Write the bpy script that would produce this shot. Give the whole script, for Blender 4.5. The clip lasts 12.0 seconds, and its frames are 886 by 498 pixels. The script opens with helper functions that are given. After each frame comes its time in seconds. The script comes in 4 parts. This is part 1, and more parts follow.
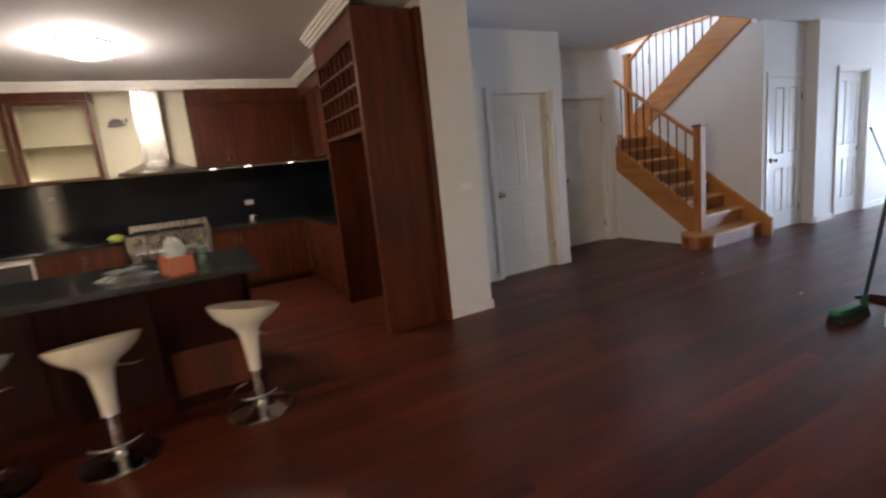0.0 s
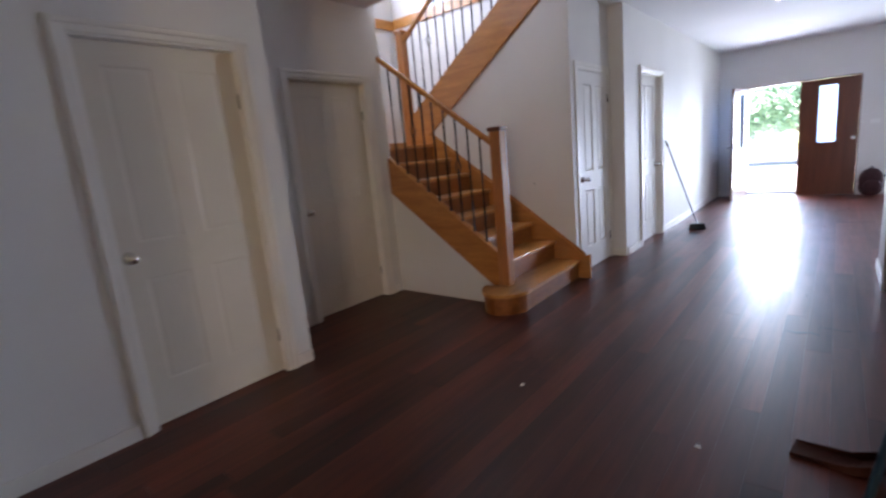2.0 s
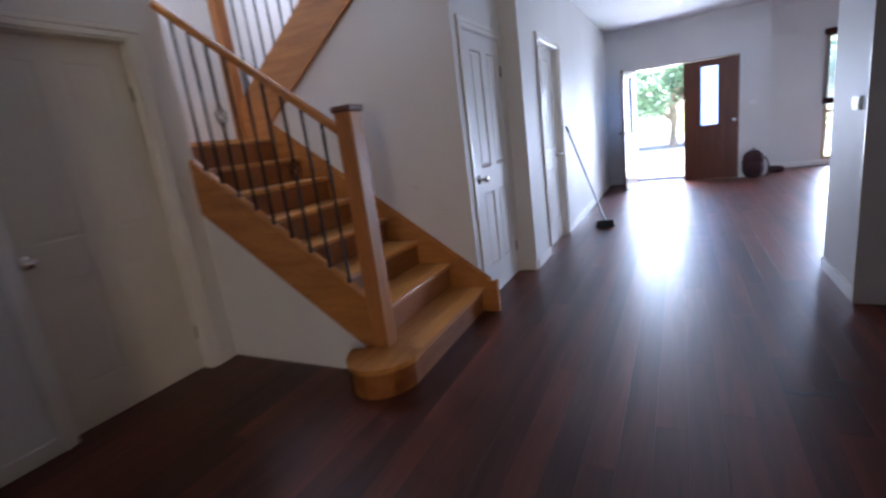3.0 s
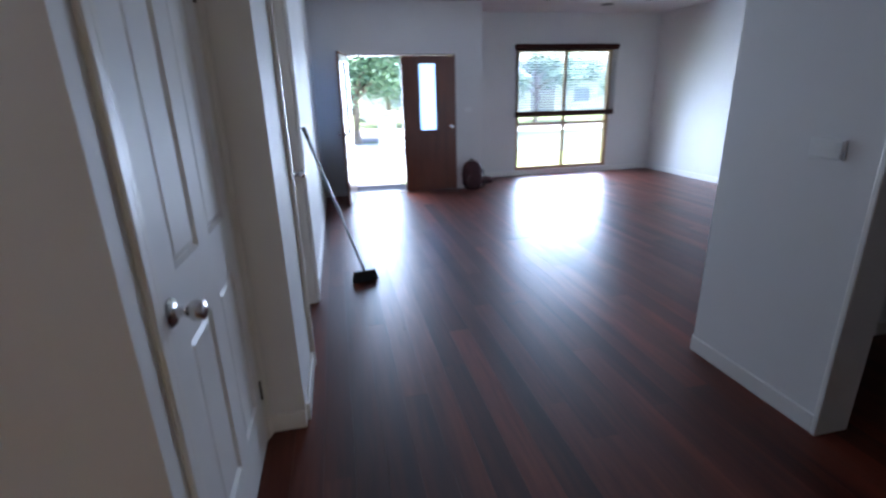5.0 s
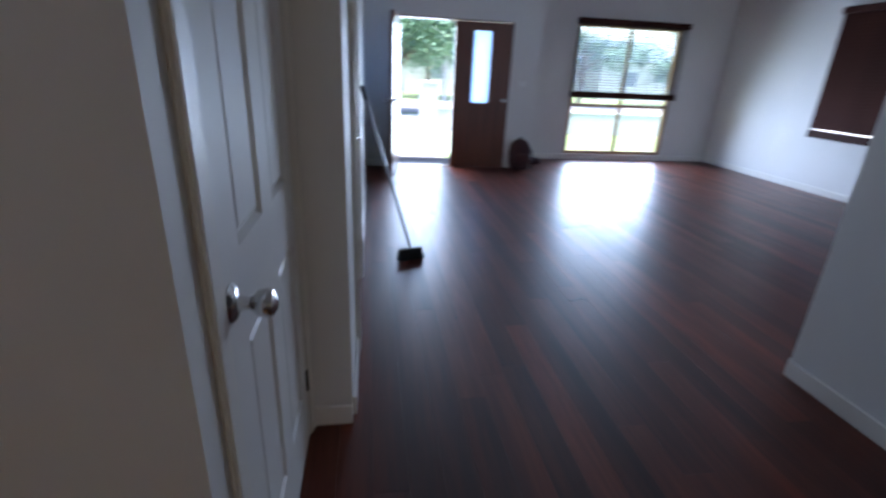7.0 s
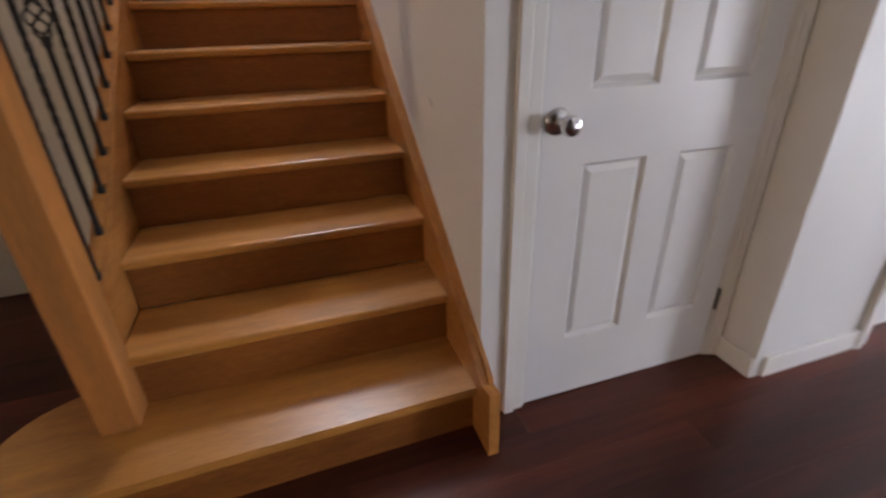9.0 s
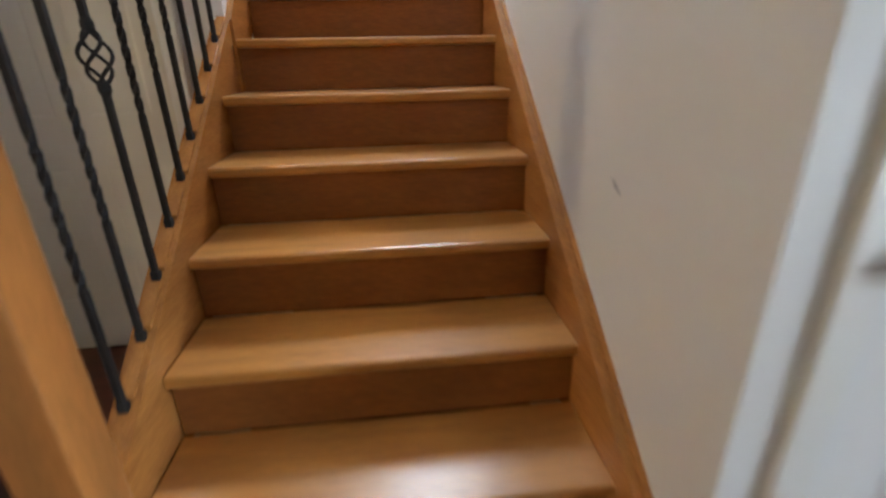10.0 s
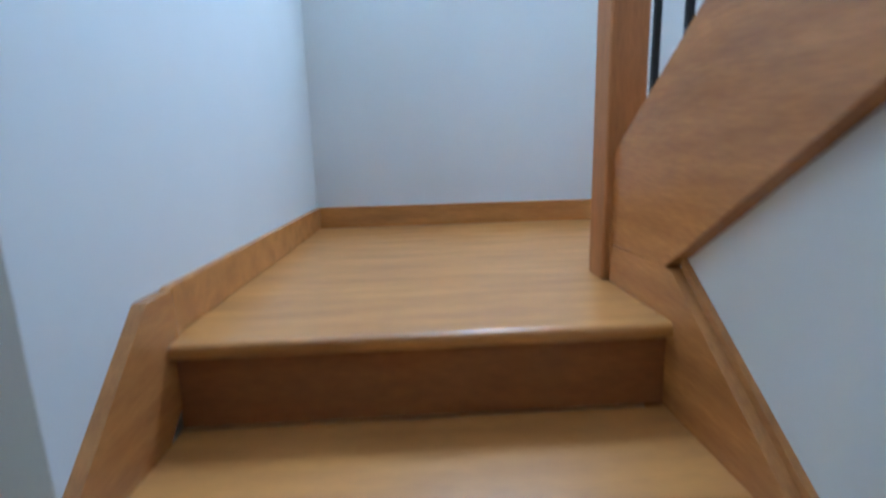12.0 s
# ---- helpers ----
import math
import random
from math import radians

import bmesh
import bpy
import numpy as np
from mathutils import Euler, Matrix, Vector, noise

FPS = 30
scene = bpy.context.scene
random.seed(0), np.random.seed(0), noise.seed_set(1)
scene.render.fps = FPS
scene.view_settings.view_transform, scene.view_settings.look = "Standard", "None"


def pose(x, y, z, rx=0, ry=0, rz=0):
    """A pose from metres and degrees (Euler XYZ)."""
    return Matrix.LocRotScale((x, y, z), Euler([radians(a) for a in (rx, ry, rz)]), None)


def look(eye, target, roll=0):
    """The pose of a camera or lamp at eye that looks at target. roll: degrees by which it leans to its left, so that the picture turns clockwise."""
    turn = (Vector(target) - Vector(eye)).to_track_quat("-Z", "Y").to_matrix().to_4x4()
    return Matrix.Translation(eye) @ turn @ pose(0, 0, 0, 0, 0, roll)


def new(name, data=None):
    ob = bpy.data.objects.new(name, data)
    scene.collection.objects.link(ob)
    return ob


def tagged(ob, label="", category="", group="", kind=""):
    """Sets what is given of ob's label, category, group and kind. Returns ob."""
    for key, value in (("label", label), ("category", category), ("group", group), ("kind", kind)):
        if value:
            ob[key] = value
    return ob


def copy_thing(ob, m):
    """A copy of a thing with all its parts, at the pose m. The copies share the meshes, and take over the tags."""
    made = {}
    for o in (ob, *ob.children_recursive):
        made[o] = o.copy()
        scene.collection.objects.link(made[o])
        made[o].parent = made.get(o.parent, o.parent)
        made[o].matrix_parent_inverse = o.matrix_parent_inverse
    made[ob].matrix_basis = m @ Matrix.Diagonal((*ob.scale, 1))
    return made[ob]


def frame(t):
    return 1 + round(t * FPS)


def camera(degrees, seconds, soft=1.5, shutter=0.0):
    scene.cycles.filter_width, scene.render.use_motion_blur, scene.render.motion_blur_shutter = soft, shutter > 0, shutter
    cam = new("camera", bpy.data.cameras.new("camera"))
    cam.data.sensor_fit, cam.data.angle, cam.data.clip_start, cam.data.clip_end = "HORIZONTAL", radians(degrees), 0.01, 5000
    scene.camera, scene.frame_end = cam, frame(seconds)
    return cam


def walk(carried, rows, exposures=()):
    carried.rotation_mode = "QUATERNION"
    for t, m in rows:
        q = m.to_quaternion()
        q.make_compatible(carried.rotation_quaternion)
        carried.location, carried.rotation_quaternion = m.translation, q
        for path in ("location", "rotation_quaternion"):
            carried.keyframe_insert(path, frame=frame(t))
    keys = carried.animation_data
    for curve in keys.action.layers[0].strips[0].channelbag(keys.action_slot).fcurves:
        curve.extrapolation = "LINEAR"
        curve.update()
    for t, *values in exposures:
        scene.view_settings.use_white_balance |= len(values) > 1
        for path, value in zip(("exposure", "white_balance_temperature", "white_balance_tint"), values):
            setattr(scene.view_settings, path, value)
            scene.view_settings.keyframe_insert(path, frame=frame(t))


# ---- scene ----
cam = camera(86.8, 12.0, soft=2.4, shutter=0.5)
EXPOSURES = [(0.0, 4.2, 6950, 21), (0.5, 4.6, 7050, 21), (1.0, 4.65, 7150, 23), (1.5, 4.65, 7300, 26), (2.0, 4.05, 7000, 27), (2.5, 3.88, 6700, 28), (4.6, 3.4, 6300, 21), (5.5, 3.08, 6300, 22), (7.0, 2.85, 6300, 21), (7.7, 2.8, 6050, 12), (9.4, 4.6, 8600, 32), (10.0, 4.76, 7500, 15), (10.5, 5.1, 7200, 3), (11.0, 5.1, 6200, -3), (11.5, 4.9, 5400, -2), (12.0, 4.35, 4950, 0)]
PATH = [
    (0, (3.652, -6.808, 1.409), (1.901, -5.91, 1.055), -6.1),
    (0.5, (3.222, -6.259, 1.396), (1.523, -5.256, 1.068), -5.7),
    (1, (2.829, -5.629, 1.378), (1.256, -4.452, 1.005), -5.8),
    (1.5, (2.423, -5.069, 1.387), (0.998, -3.715, 1.016), -5.0),
    (2, (2.021, -4.463, 1.376), (0.749, -2.97, 0.984), -5.5),
    (2.5, (1.703, -3.832, 1.372), (0.614, -2.211, 0.939), -5.9),
    (2.7, (1.572, -3.559, 1.327), (0.548, -1.896, 0.894), -6.7),
    (4.3, (0.768, -1.526, 1.442), (0.672, 0.371, 0.816), -3.6),
    (4.5, (0.675, -1.327, 1.443), (0.724, 0.575, 0.828), -3.0),
    (5, (0.422, -0.888, 1.461), (0.822, 0.972, 0.841), -1.5),
    (5.5, (0.261, -0.573, 1.492), (0.917, 1.212, 0.874), 0.0),
    (6, (0.153, -0.461, 1.463), (0.912, 1.275, 0.821), 1.7),
    (6.5, (0.144, -0.45, 1.412), (0.854, 1.294, 0.739), 3.0),
    (7, (0.25, -0.551, 1.396), (0.551, 1.293, 0.682), 2.7),
    (7.5, (0.573, -0.721, 1.323), (0.222, 1.092, 0.555), 2.7),
    (7.7, (0.69, -0.70, 1.322), (0.078, 1.023, 0.512), 2.8),
    (9.3, (1.108, -0.407, 1.236), (-0.656, -0.034, 0.372), -1.45),
    (9.5, (0.972, -0.404, 1.262), (-0.815, -0.09, 0.419), -1.0),
    (10, (0.49, -0.442, 1.249), (-1.352, -0.246, 0.494), -1.15),
    (10.5, (0.07, -0.45, 1.28), (-1.805, -0.367, 0.594), -1.2),
    (11, (-0.375, -0.422, 1.416), (-2.284, -0.324, 0.828), -1.0),
    (11.5, (-0.656, -0.509, 1.649), (-2.599, -0.371, 1.195), -0.0),
    (12, (-0.903, -0.502, 1.863), (-2.863, -0.409, 1.474), -1.6),
]
walk(cam, [(t, look(eye, target, roll)) for t, eye, target, roll in PATH], EXPOSURES)

# ---- light ----
world = bpy.data.worlds.new("sky")
scene.world = world
world.use_nodes = True
wn = world.node_tree
sky = wn.nodes.new("ShaderNodeTexSky")
sky.sky_type = "NISHITA"
sky.sun_disc = False
sky.sun_elevation, sky.sun_rotation = radians(83), radians(153)
bg = wn.nodes["Background"]
bg.inputs["Strength"].default_value = 0.15
wn.links.new(sky.outputs[0], bg.inputs["Color"])


def lamp(name, kind, m, power, color, size=0.0, size_y=0.0, spread=180):
    data = bpy.data.lights.new(name, kind)
    data.energy, data.color = power, color
    if kind == "AREA":
        data.shape, data.size, data.size_y, data.spread = "RECTANGLE", size, size_y, radians(spread)
    elif kind == "SUN":
        data.angle = radians(size)
    else:
        data.shadow_soft_size = size
    ob = new(name, data)
    ob.matrix_world = m
    return ob


lamp("sun", "SUN", look((0, 0, 0), (-0.05, 0.10, -1.0)), 4.5, (1, 0.98, 0.96), 25.0)
# daylight in the openings: front window, front door, window over the stair landing
lamp("window_light", "AREA", look((4.57, 7.43, 0.62), (4.57, 0, 0.2)), 14.5, (0.56, 0.76, 1.0), 1.7, 0.95, 140)
lamp("door_light", "AREA", look((1.04, 7.1, 1.05), (1.04, 0, 0.5)), 10, (0.57, 0.77, 1.0), 0.75, 1.9)
lamp("stair_window_light", "AREA", look((-3.26, -0.10, 4.10), (0, -0.10, 2.9)), 4.9, (0.66, 0.82, 1.0), 1.0, 0.9)
# added warm fill from the unseen back wall, no known source
lamp("back_fill_light", "AREA", look((4.5, -10.12, 1.10), (2.4, 0, 0.9)), 5.4, (1.0, 0.77, 0.48), 0.8, 2.0)
lamp("kitchen_bulb", "POINT", Matrix.Translation((-1.72, -7.42, 2.50)), 0.85, (1.0, 0.94, 0.82), 0.12)


# ---- materials ----
def mat(name, base, rough=0.5, metal=0.0, second=None, scale=6.0, stretch=(1, 1, 1), bump=0.0, bump_scale=80.0,
        per_object=0.0, per_island=0.0, spec=0.5, grain=0.0, glow=None, coat=0.0, coat_rough=0.15, dust=0.0):
    m = bpy.data.materials.new(name)
    m.use_nodes = True
    t = m.node_tree
    n, l = t.nodes, t.links
    p = n["Principled BSDF"]
    p.inputs["Metallic"].default_value = metal
    p.inputs["Specular IOR Level"].default_value = spec
    p.inputs["Coat Weight"].default_value = coat
    p.inputs["Coat Roughness"].default_value = coat_rough
    tc = n.new("ShaderNodeTexCoord")
    mp = n.new("ShaderNodeMapping")
    mp.inputs["Scale"].default_value = stretch
    l.new(tc.outputs["Object"], mp.inputs["Vector"])
    vec = mp.outputs[0]
    if per_object or per_island:
        src = n.new("ShaderNodeObjectInfo").outputs["Random"] if per_object else n.new("ShaderNodeNewGeometry").outputs["Random Per Island"]
        off = n.new("ShaderNodeVectorMath")
        off.operation = "MULTIPLY_ADD"
        l.new(src, off.inputs[0])
        off.inputs[1].default_value = (37, 53, 19)
        l.new(vec, off.inputs[2])
        vec = off.outputs[0]
    big = n.new("ShaderNodeTexNoise")
    big.inputs["Scale"].default_value, big.inputs["Detail"].default_value = scale, 5
    l.new(vec, big.inputs["Vector"])
    ramp = n.new("ShaderNodeMapRange")
    ramp.inputs["From Min"].default_value, ramp.inputs["From Max"].default_value = 0.3, 0.7
    l.new(big.outputs["Fac"], ramp.inputs["Value"])
    mix = n.new("ShaderNodeMix")
    mix.data_type = "RGBA"
    mix.inputs["A"].default_value = (*base, 1)
    mix.inputs["B"].default_value = (*(second or [c * 0.85 for c in base]), 1)
    l.new(ramp.outputs[0], mix.inputs["Factor"])
    col = mix.outputs["Result"]
    if grain:
        fine = n.new("ShaderNodeTexNoise")
        fine.inputs["Scale"].default_value, fine.inputs["Detail"].default_value = scale * 9, 3
        l.new(vec, fine.inputs["Vector"])
        g = n.new("ShaderNodeMapRange")
        g.inputs["From Min"].default_value, g.inputs["From Max"].default_value = 0.3, 0.7
        g.inputs["To Min"].default_value, g.inputs["To Max"].default_value = 1 - grain, 1 + grain
        l.new(fine.outputs["Fac"], g.inputs["Value"])
        hv = n.new("ShaderNodeHueSaturation")
        l.new(col, hv.inputs["Color"])
        l.new(g.outputs[0], hv.inputs["Value"])
        col = hv.outputs[0]
    if per_object or per_island:
        v = n.new("ShaderNodeMapRange")
        k = per_object or per_island
        v.inputs["To Min"].default_value, v.inputs["To Max"].default_value = 1 - k, 1 + k
        l.new(src, v.inputs["Value"])
        hv = n.new("ShaderNodeHueSaturation")
        l.new(col, hv.inputs["Color"])
        l.new(v.outputs[0], hv.inputs["Value"])
        col = hv.outputs[0]
    l.new(col, p.inputs["Base Color"])
    rr = n.new("ShaderNodeMapRange")
    rr.inputs["To Min"].default_value, rr.inputs["To Max"].default_value = rough * 0.8, min(1, rough * 1.25)
    l.new(big.outputs["Fac"], rr.inputs["Value"])
    l.new(rr.outputs[0], p.inputs["Roughness"])
    if bump:
        bn = n.new("ShaderNodeTexNoise")
        bn.inputs["Scale"].default_value, bn.inputs["Detail"].default_value = bump_scale, 3
        l.new(vec, bn.inputs["Vector"])
        b = n.new("ShaderNodeBump")
        b.inputs["Strength"].default_value, b.inputs["Distance"].default_value = bump, 0.004
        l.new(bn.outputs["Fac"], b.inputs["Height"])
        l.new(b.outputs[0], p.inputs["Normal"])
    if dust:
        wp = n.new("ShaderNodeNewGeometry")
        dn = n.new("ShaderNodeTexNoise")
        dn.inputs["Scale"].default_value, dn.inputs["Detail"].default_value = 2.3, 6
        dn.inputs["Roughness"].default_value = 0.62
        l.new(wp.outputs["Position"], dn.inputs["Vector"])
        dr = n.new("ShaderNodeMapRange")
        dr.inputs["From Min"].default_value, dr.inputs["From Max"].default_value = 0.22, 0.78
        dr.inputs["To Min"].default_value, dr.inputs["To Max"].default_value = coat_rough - dust, coat_rough + dust
        l.new(dn.outputs["Fac"], dr.inputs["Value"])
        l.new(dr.outputs[0], p.inputs["Coat Roughness"])
    if glow:
        p.inputs["Emission Color"].default_value = (*glow[:3], 1)
        p.inputs["Emission Strength"].default_value = glow[3]
    return m


def glass_mat(name, tint=(1, 1, 1), rough=0.0, clear=0.85):
    m = bpy.data.materials.new(name)
    m.use_nodes = True
    n, l = m.node_tree.nodes, m.node_tree.links
    n.remove(n["Principled BSDF"])
    a, g, x = n.new("ShaderNodeBsdfTransparent"), n.new("ShaderNodeBsdfGlossy"), n.new("ShaderNodeMixShader")
    a.inputs["Color"].default_value = (*tint, 1)
    g.inputs["Roughness"].default_value = rough
    x.inputs[0].default_value = 1 - clear
    l.new(a.outputs[0], x.inputs[1])
    l.new(g.outputs[0], x.inputs[2])
    l.new(x.outputs[0], n["Material Output"].inputs["Surface"])
    return m


def frosted_mat(name, tint):
    m = bpy.data.materials.new(name)
    m.use_nodes = True
    n, l = m.node_tree.nodes, m.node_tree.links
    n.remove(n["Principled BSDF"])
    a, g, x = n.new("ShaderNodeBsdfTranslucent"), n.new("ShaderNodeBsdfTransparent"), n.new("ShaderNodeMixShader")
    a.inputs["Color"].default_value = (*tint, 1)
    g.inputs["Color"].default_value = (*tint, 1)
    x.inputs[0].default_value = 0.25
    l.new(a.outputs[0], x.inputs[1])
    l.new(g.outputs[0], x.inputs[2])
    l.new(x.outputs[0], n["Material Output"].inputs["Surface"])
    return m


WALL = mat("wall_paint", (0.71, 0.70, 0.68), 0.55, second=(0.67, 0.66, 0.64), scale=1.3, bump=0.06, bump_scale=220)
CREAM = mat("cream_wall_paint", (0.76, 0.72, 0.55), 0.55, second=(0.71, 0.67, 0.51), scale=1.5, bump=0.06, bump_scale=220)
CEIL = mat("ceiling_paint", (0.76, 0.76, 0.77), 0.8, second=(0.72, 0.72, 0.73), scale=0.8, bump=0.04, bump_scale=150)
TRIM = mat("white_gloss_paint", (0.76, 0.74, 0.70), 0.3, second=(0.70, 0.68, 0.63), scale=3, bump=0.03, bump_scale=60)
DOORP = mat("door_paint", (0.74, 0.73, 0.71), 0.40, spec=0.4, second=(0.69, 0.68, 0.66), scale=2.5, bump=0.06, bump_scale=45)
DOORCREAM = mat("cream_door_paint", (0.70, 0.66, 0.58), 0.35, second=(0.64, 0.60, 0.52), scale=2.0, bump=0.06, bump_scale=45)
OAK = mat("honey_timber", (0.56, 0.242, 0.058), 0.30, second=(0.39, 0.158, 0.036), scale=3.5, stretch=(6, 0.7, 6), bump=0.05, bump_scale=30, grain=0.12, coat=0.22, coat_rough=0.30)
OAKX = mat("honey_timber_long", (0.50, 0.205, 0.055), 0.24, second=(0.36, 0.145, 0.04), scale=3.5, stretch=(0.7, 6, 6), bump=0.05, bump_scale=30, grain=0.12, coat=0.28, coat_rough=0.24)
OAKZ = mat("honey_timber_post", (0.46, 0.172, 0.046), 0.46, second=(0.35, 0.14, 0.04), scale=3.5, stretch=(6, 6, 0.7), bump=0.05, bump_scale=30, grain=0.12, coat=0.06, coat_rough=0.35, spec=0.35)
# stair timber for the risers, with their weaker light put into the darker colour
RISER = mat("shaded_riser_timber", (0.33, 0.112, 0.026), 0.36, second=(0.20, 0.064, 0.015), scale=3.0, stretch=(6, 0.9, 4), bump=0.05, bump_scale=30, grain=0.15, coat=0.15)
PLANK = mat("jarrah_board", (0.136, 0.0270, 0.0116), 0.46, second=(0.036, 0.0082, 0.0050), scale=2.2, stretch=(2.2, 0.16, 2.2), bump=0.07, bump_scale=4, per_object=0.36, grain=0.20, spec=0.10, coat=0.52, coat_rough=0.34, dust=0.05)
PLANKS = mat("jarrah_boards", (0.136, 0.0270, 0.0116), 0.46, second=(0.036, 0.0082, 0.0050), scale=2.2, stretch=(2.2, 0.16, 2.2), bump=0.07, bump_scale=4, per_island=0.36, grain=0.20, spec=0.10, coat=0.52, coat_rough=0.34, dust=0.05)
SUBFLOOR = mat("dark_subfloor", (0.012, 0.006, 0.005), 0.7)
CHERRY = mat("red_brown_cabinet_timber", (0.105, 0.022, 0.0075), 0.33, second=(0.042, 0.009, 0.004), scale=2.5, stretch=(5, 5, 0.6), bump=0.03, bump_scale=25, grain=0.18, spec=0.4)
# island timber, much darker than the cabinet timber
CHERRYM = mat("dark_island_timber", (0.026, 0.0055, 0.0035), 0.5, second=(0.014, 0.003, 0.002), scale=2.5, stretch=(5, 5, 0.6), grain=0.18, spec=0.08)
# darker copy of the cabinet timber: the shade inside recesses is put into its colour
CHERRY_SHADE = mat("cabinet_shadow_timber", (0.03, 0.010, 0.006), 0.5, second=(0.02, 0.007, 0.005), scale=3)
DOORWOOD = mat("merbau_door_timber", (0.15, 0.043, 0.018), 0.3, second=(0.10, 0.027, 0.011), scale=2.5, stretch=(5, 5, 0.6), bump=0.04, bump_scale=25, grain=0.15, coat=0.25)
STONE = mat("black_stone_top", (0.014, 0.016, 0.016), 0.13, second=(0.03, 0.033, 0.032), scale=60, bump=0.0)
SPLASH = mat("black_glass_splashback", (0.005, 0.006, 0.008), 0.09, spec=0.12, second=(0.008, 0.009, 0.011), scale=3)
STEEL = mat("brushed_steel", (0.46, 0.44, 0.40), 0.27, 1.0, second=(0.52, 0.50, 0.47), scale=5, stretch=(8, 8, 0.8))
CHROME = mat("chrome", (0.72, 0.71, 0.69), 0.14, 1.0, second=(0.62, 0.61, 0.59), scale=8)
PULL = mat("polished_steel_pull", (0.78, 0.76, 0.72), 0.22, 1.0, second=(0.70, 0.68, 0.64), scale=8)
POLE = mat("blue_green_broom_pole", (0.015, 0.045, 0.075), 0.35, second=(0.012, 0.036, 0.06), scale=9)
SLAT = mat("glossy_brown_slat_timber", (0.060, 0.020, 0.014), 0.30, spec=0.6, second=(0.040, 0.013, 0.009), scale=4, stretch=(0.6, 6, 6), grain=0.15)
IRON = mat("black_iron", (0.010, 0.010, 0.011), 0.6, 0.0, spec=0.25, second=(0.02, 0.02, 0.02), scale=30, bump=0.1, bump_scale=90)
ABS = mat("cream_plastic", (0.66, 0.61, 0.50), 0.22, second=(0.62, 0.57, 0.46), scale=3)
BLIND = mat("dark_brown_blind_timber", (0.046, 0.013, 0.009), 0.6, spec=0.12, second=(0.030, 0.009, 0.006), scale=4, stretch=(0.6, 6, 6), grain=0.15)
RED_BAG = mat("maroon_fabric", (0.05, 0.012, 0.014), 0.85, second=(0.03, 0.008, 0.010), scale=12, bump=0.3, bump_scale=180)
BLACK = mat("black_plastic", (0.012, 0.012, 0.013), 0.4, second=(0.018, 0.018, 0.019), scale=10)
GREEN = mat("green_broom_plastic", (0.012, 0.13, 0.075), 0.4, second=(0.010, 0.10, 0.06), scale=8)
BRISTLE = mat("black_bristles", (0.010, 0.014, 0.015), 0.8, second=(0.02, 0.025, 0.026), scale=60, bump=0.5, bump_scale=200)
ALU = mat("grey_alloy_pole", (0.30, 0.31, 0.33), 0.35, 0.8, second=(0.25, 0.26, 0.28), scale=6)
HINGE = mat("dark_bronze", (0.06, 0.05, 0.045), 0.4, 0.7, second=(0.09, 0.08, 0.07), scale=20)
TAN = mat("tan_window_timber", (0.42, 0.26, 0.12), 0.45, second=(0.36, 0.21, 0.09), scale=4, stretch=(5, 5, 0.8), grain=0.1)
PAN = mat("red_brown_plastic", (0.050, 0.017, 0.012), 0.7, second=(0.06, 0.02, 0.014), scale=8, spec=0.08)
PLATE = mat("white_switch_plastic", (0.78, 0.78, 0.76), 0.35, second=(0.75, 0.75, 0.73), scale=5)
PAPER = mat("printed_paper", (0.62, 0.62, 0.60), 0.6, second=(0.10, 0.11, 0.12), scale=28)
ORANGE = mat("orange_carton", (0.55, 0.12, 0.06), 0.5, second=(0.50, 0.20, 0.12), scale=9)
PLASTIC_BAG = mat("white_plastic_film", (0.62, 0.66, 0.68), 0.3, second=(0.5, 0.55, 0.58), scale=14, bump=0.4, bump_scale=40)
YELLOWGREEN = mat("yellow_green_cloth", (0.42, 0.50, 0.10), 0.7, second=(0.35, 0.42, 0.08), scale=14)
LAMPGLASS = mat("lit_opal_glass", (0.9, 0.88, 0.8), 0.3, glow=(1.0, 0.95, 0.84, 5.0))
SPOTGLASS = mat("lit_downlight", (0.9, 0.9, 0.9), 0.3, glow=(1.0, 0.95, 0.88, 3.0))
UCL = mat("cabinet_light_lens", (0.9, 0.9, 0.88), 0.3, glow=(1.0, 0.92, 0.78, 0.6))
GLASS = glass_mat("window_glass", (0.96, 0.99, 1.0), 0.0, 0.94)
FROST = frosted_mat("frosted_door_glass", (0.58, 0.72, 0.92))
CABGLASS = glass_mat("cabinet_glass", (0.95, 0.95, 0.93), 0.05, 0.96)
CONC = mat("concrete_path", (0.42, 0.41, 0.39), 0.85, second=(0.36, 0.35, 0.33), scale=5, bump=0.2, bump_scale=90, grain=0.08)
RENDER = mat("pale_rendered_wall", (0.42, 0.44, 0.44), 0.85, second=(0.37, 0.39, 0.39), scale=3, bump=0.2, bump_scale=70)
GRASS = mat("lawn_grass", (0.10, 0.16, 0.055), 0.9, second=(0.15, 0.19, 0.08), scale=3, bump=0.8, bump_scale=60, grain=0.3)
ASPHALT = mat("asphalt", (0.14, 0.14, 0.142), 0.85, second=(0.115, 0.115, 0.117), scale=4, bump=0.2, bump_scale=90)
LEAF = mat("tree_leaves", (0.10, 0.20, 0.12), 0.55, second=(0.14, 0.25, 0.16), scale=2, per_island=0.4)
BARK = mat("tree_bark", (0.24, 0.20, 0.16), 0.9, second=(0.16, 0.13, 0.10), scale=9, bump=0.6, bump_scale=30)
BRICKH = mat("far_house_wall", (0.66, 0.64, 0.60), 0.85, second=(0.60, 0.58, 0.54), scale=4)
PANEH = mat("far_house_glass", (0.20, 0.25, 0.30), 0.2, second=(0.26, 0.31, 0.36), scale=2)
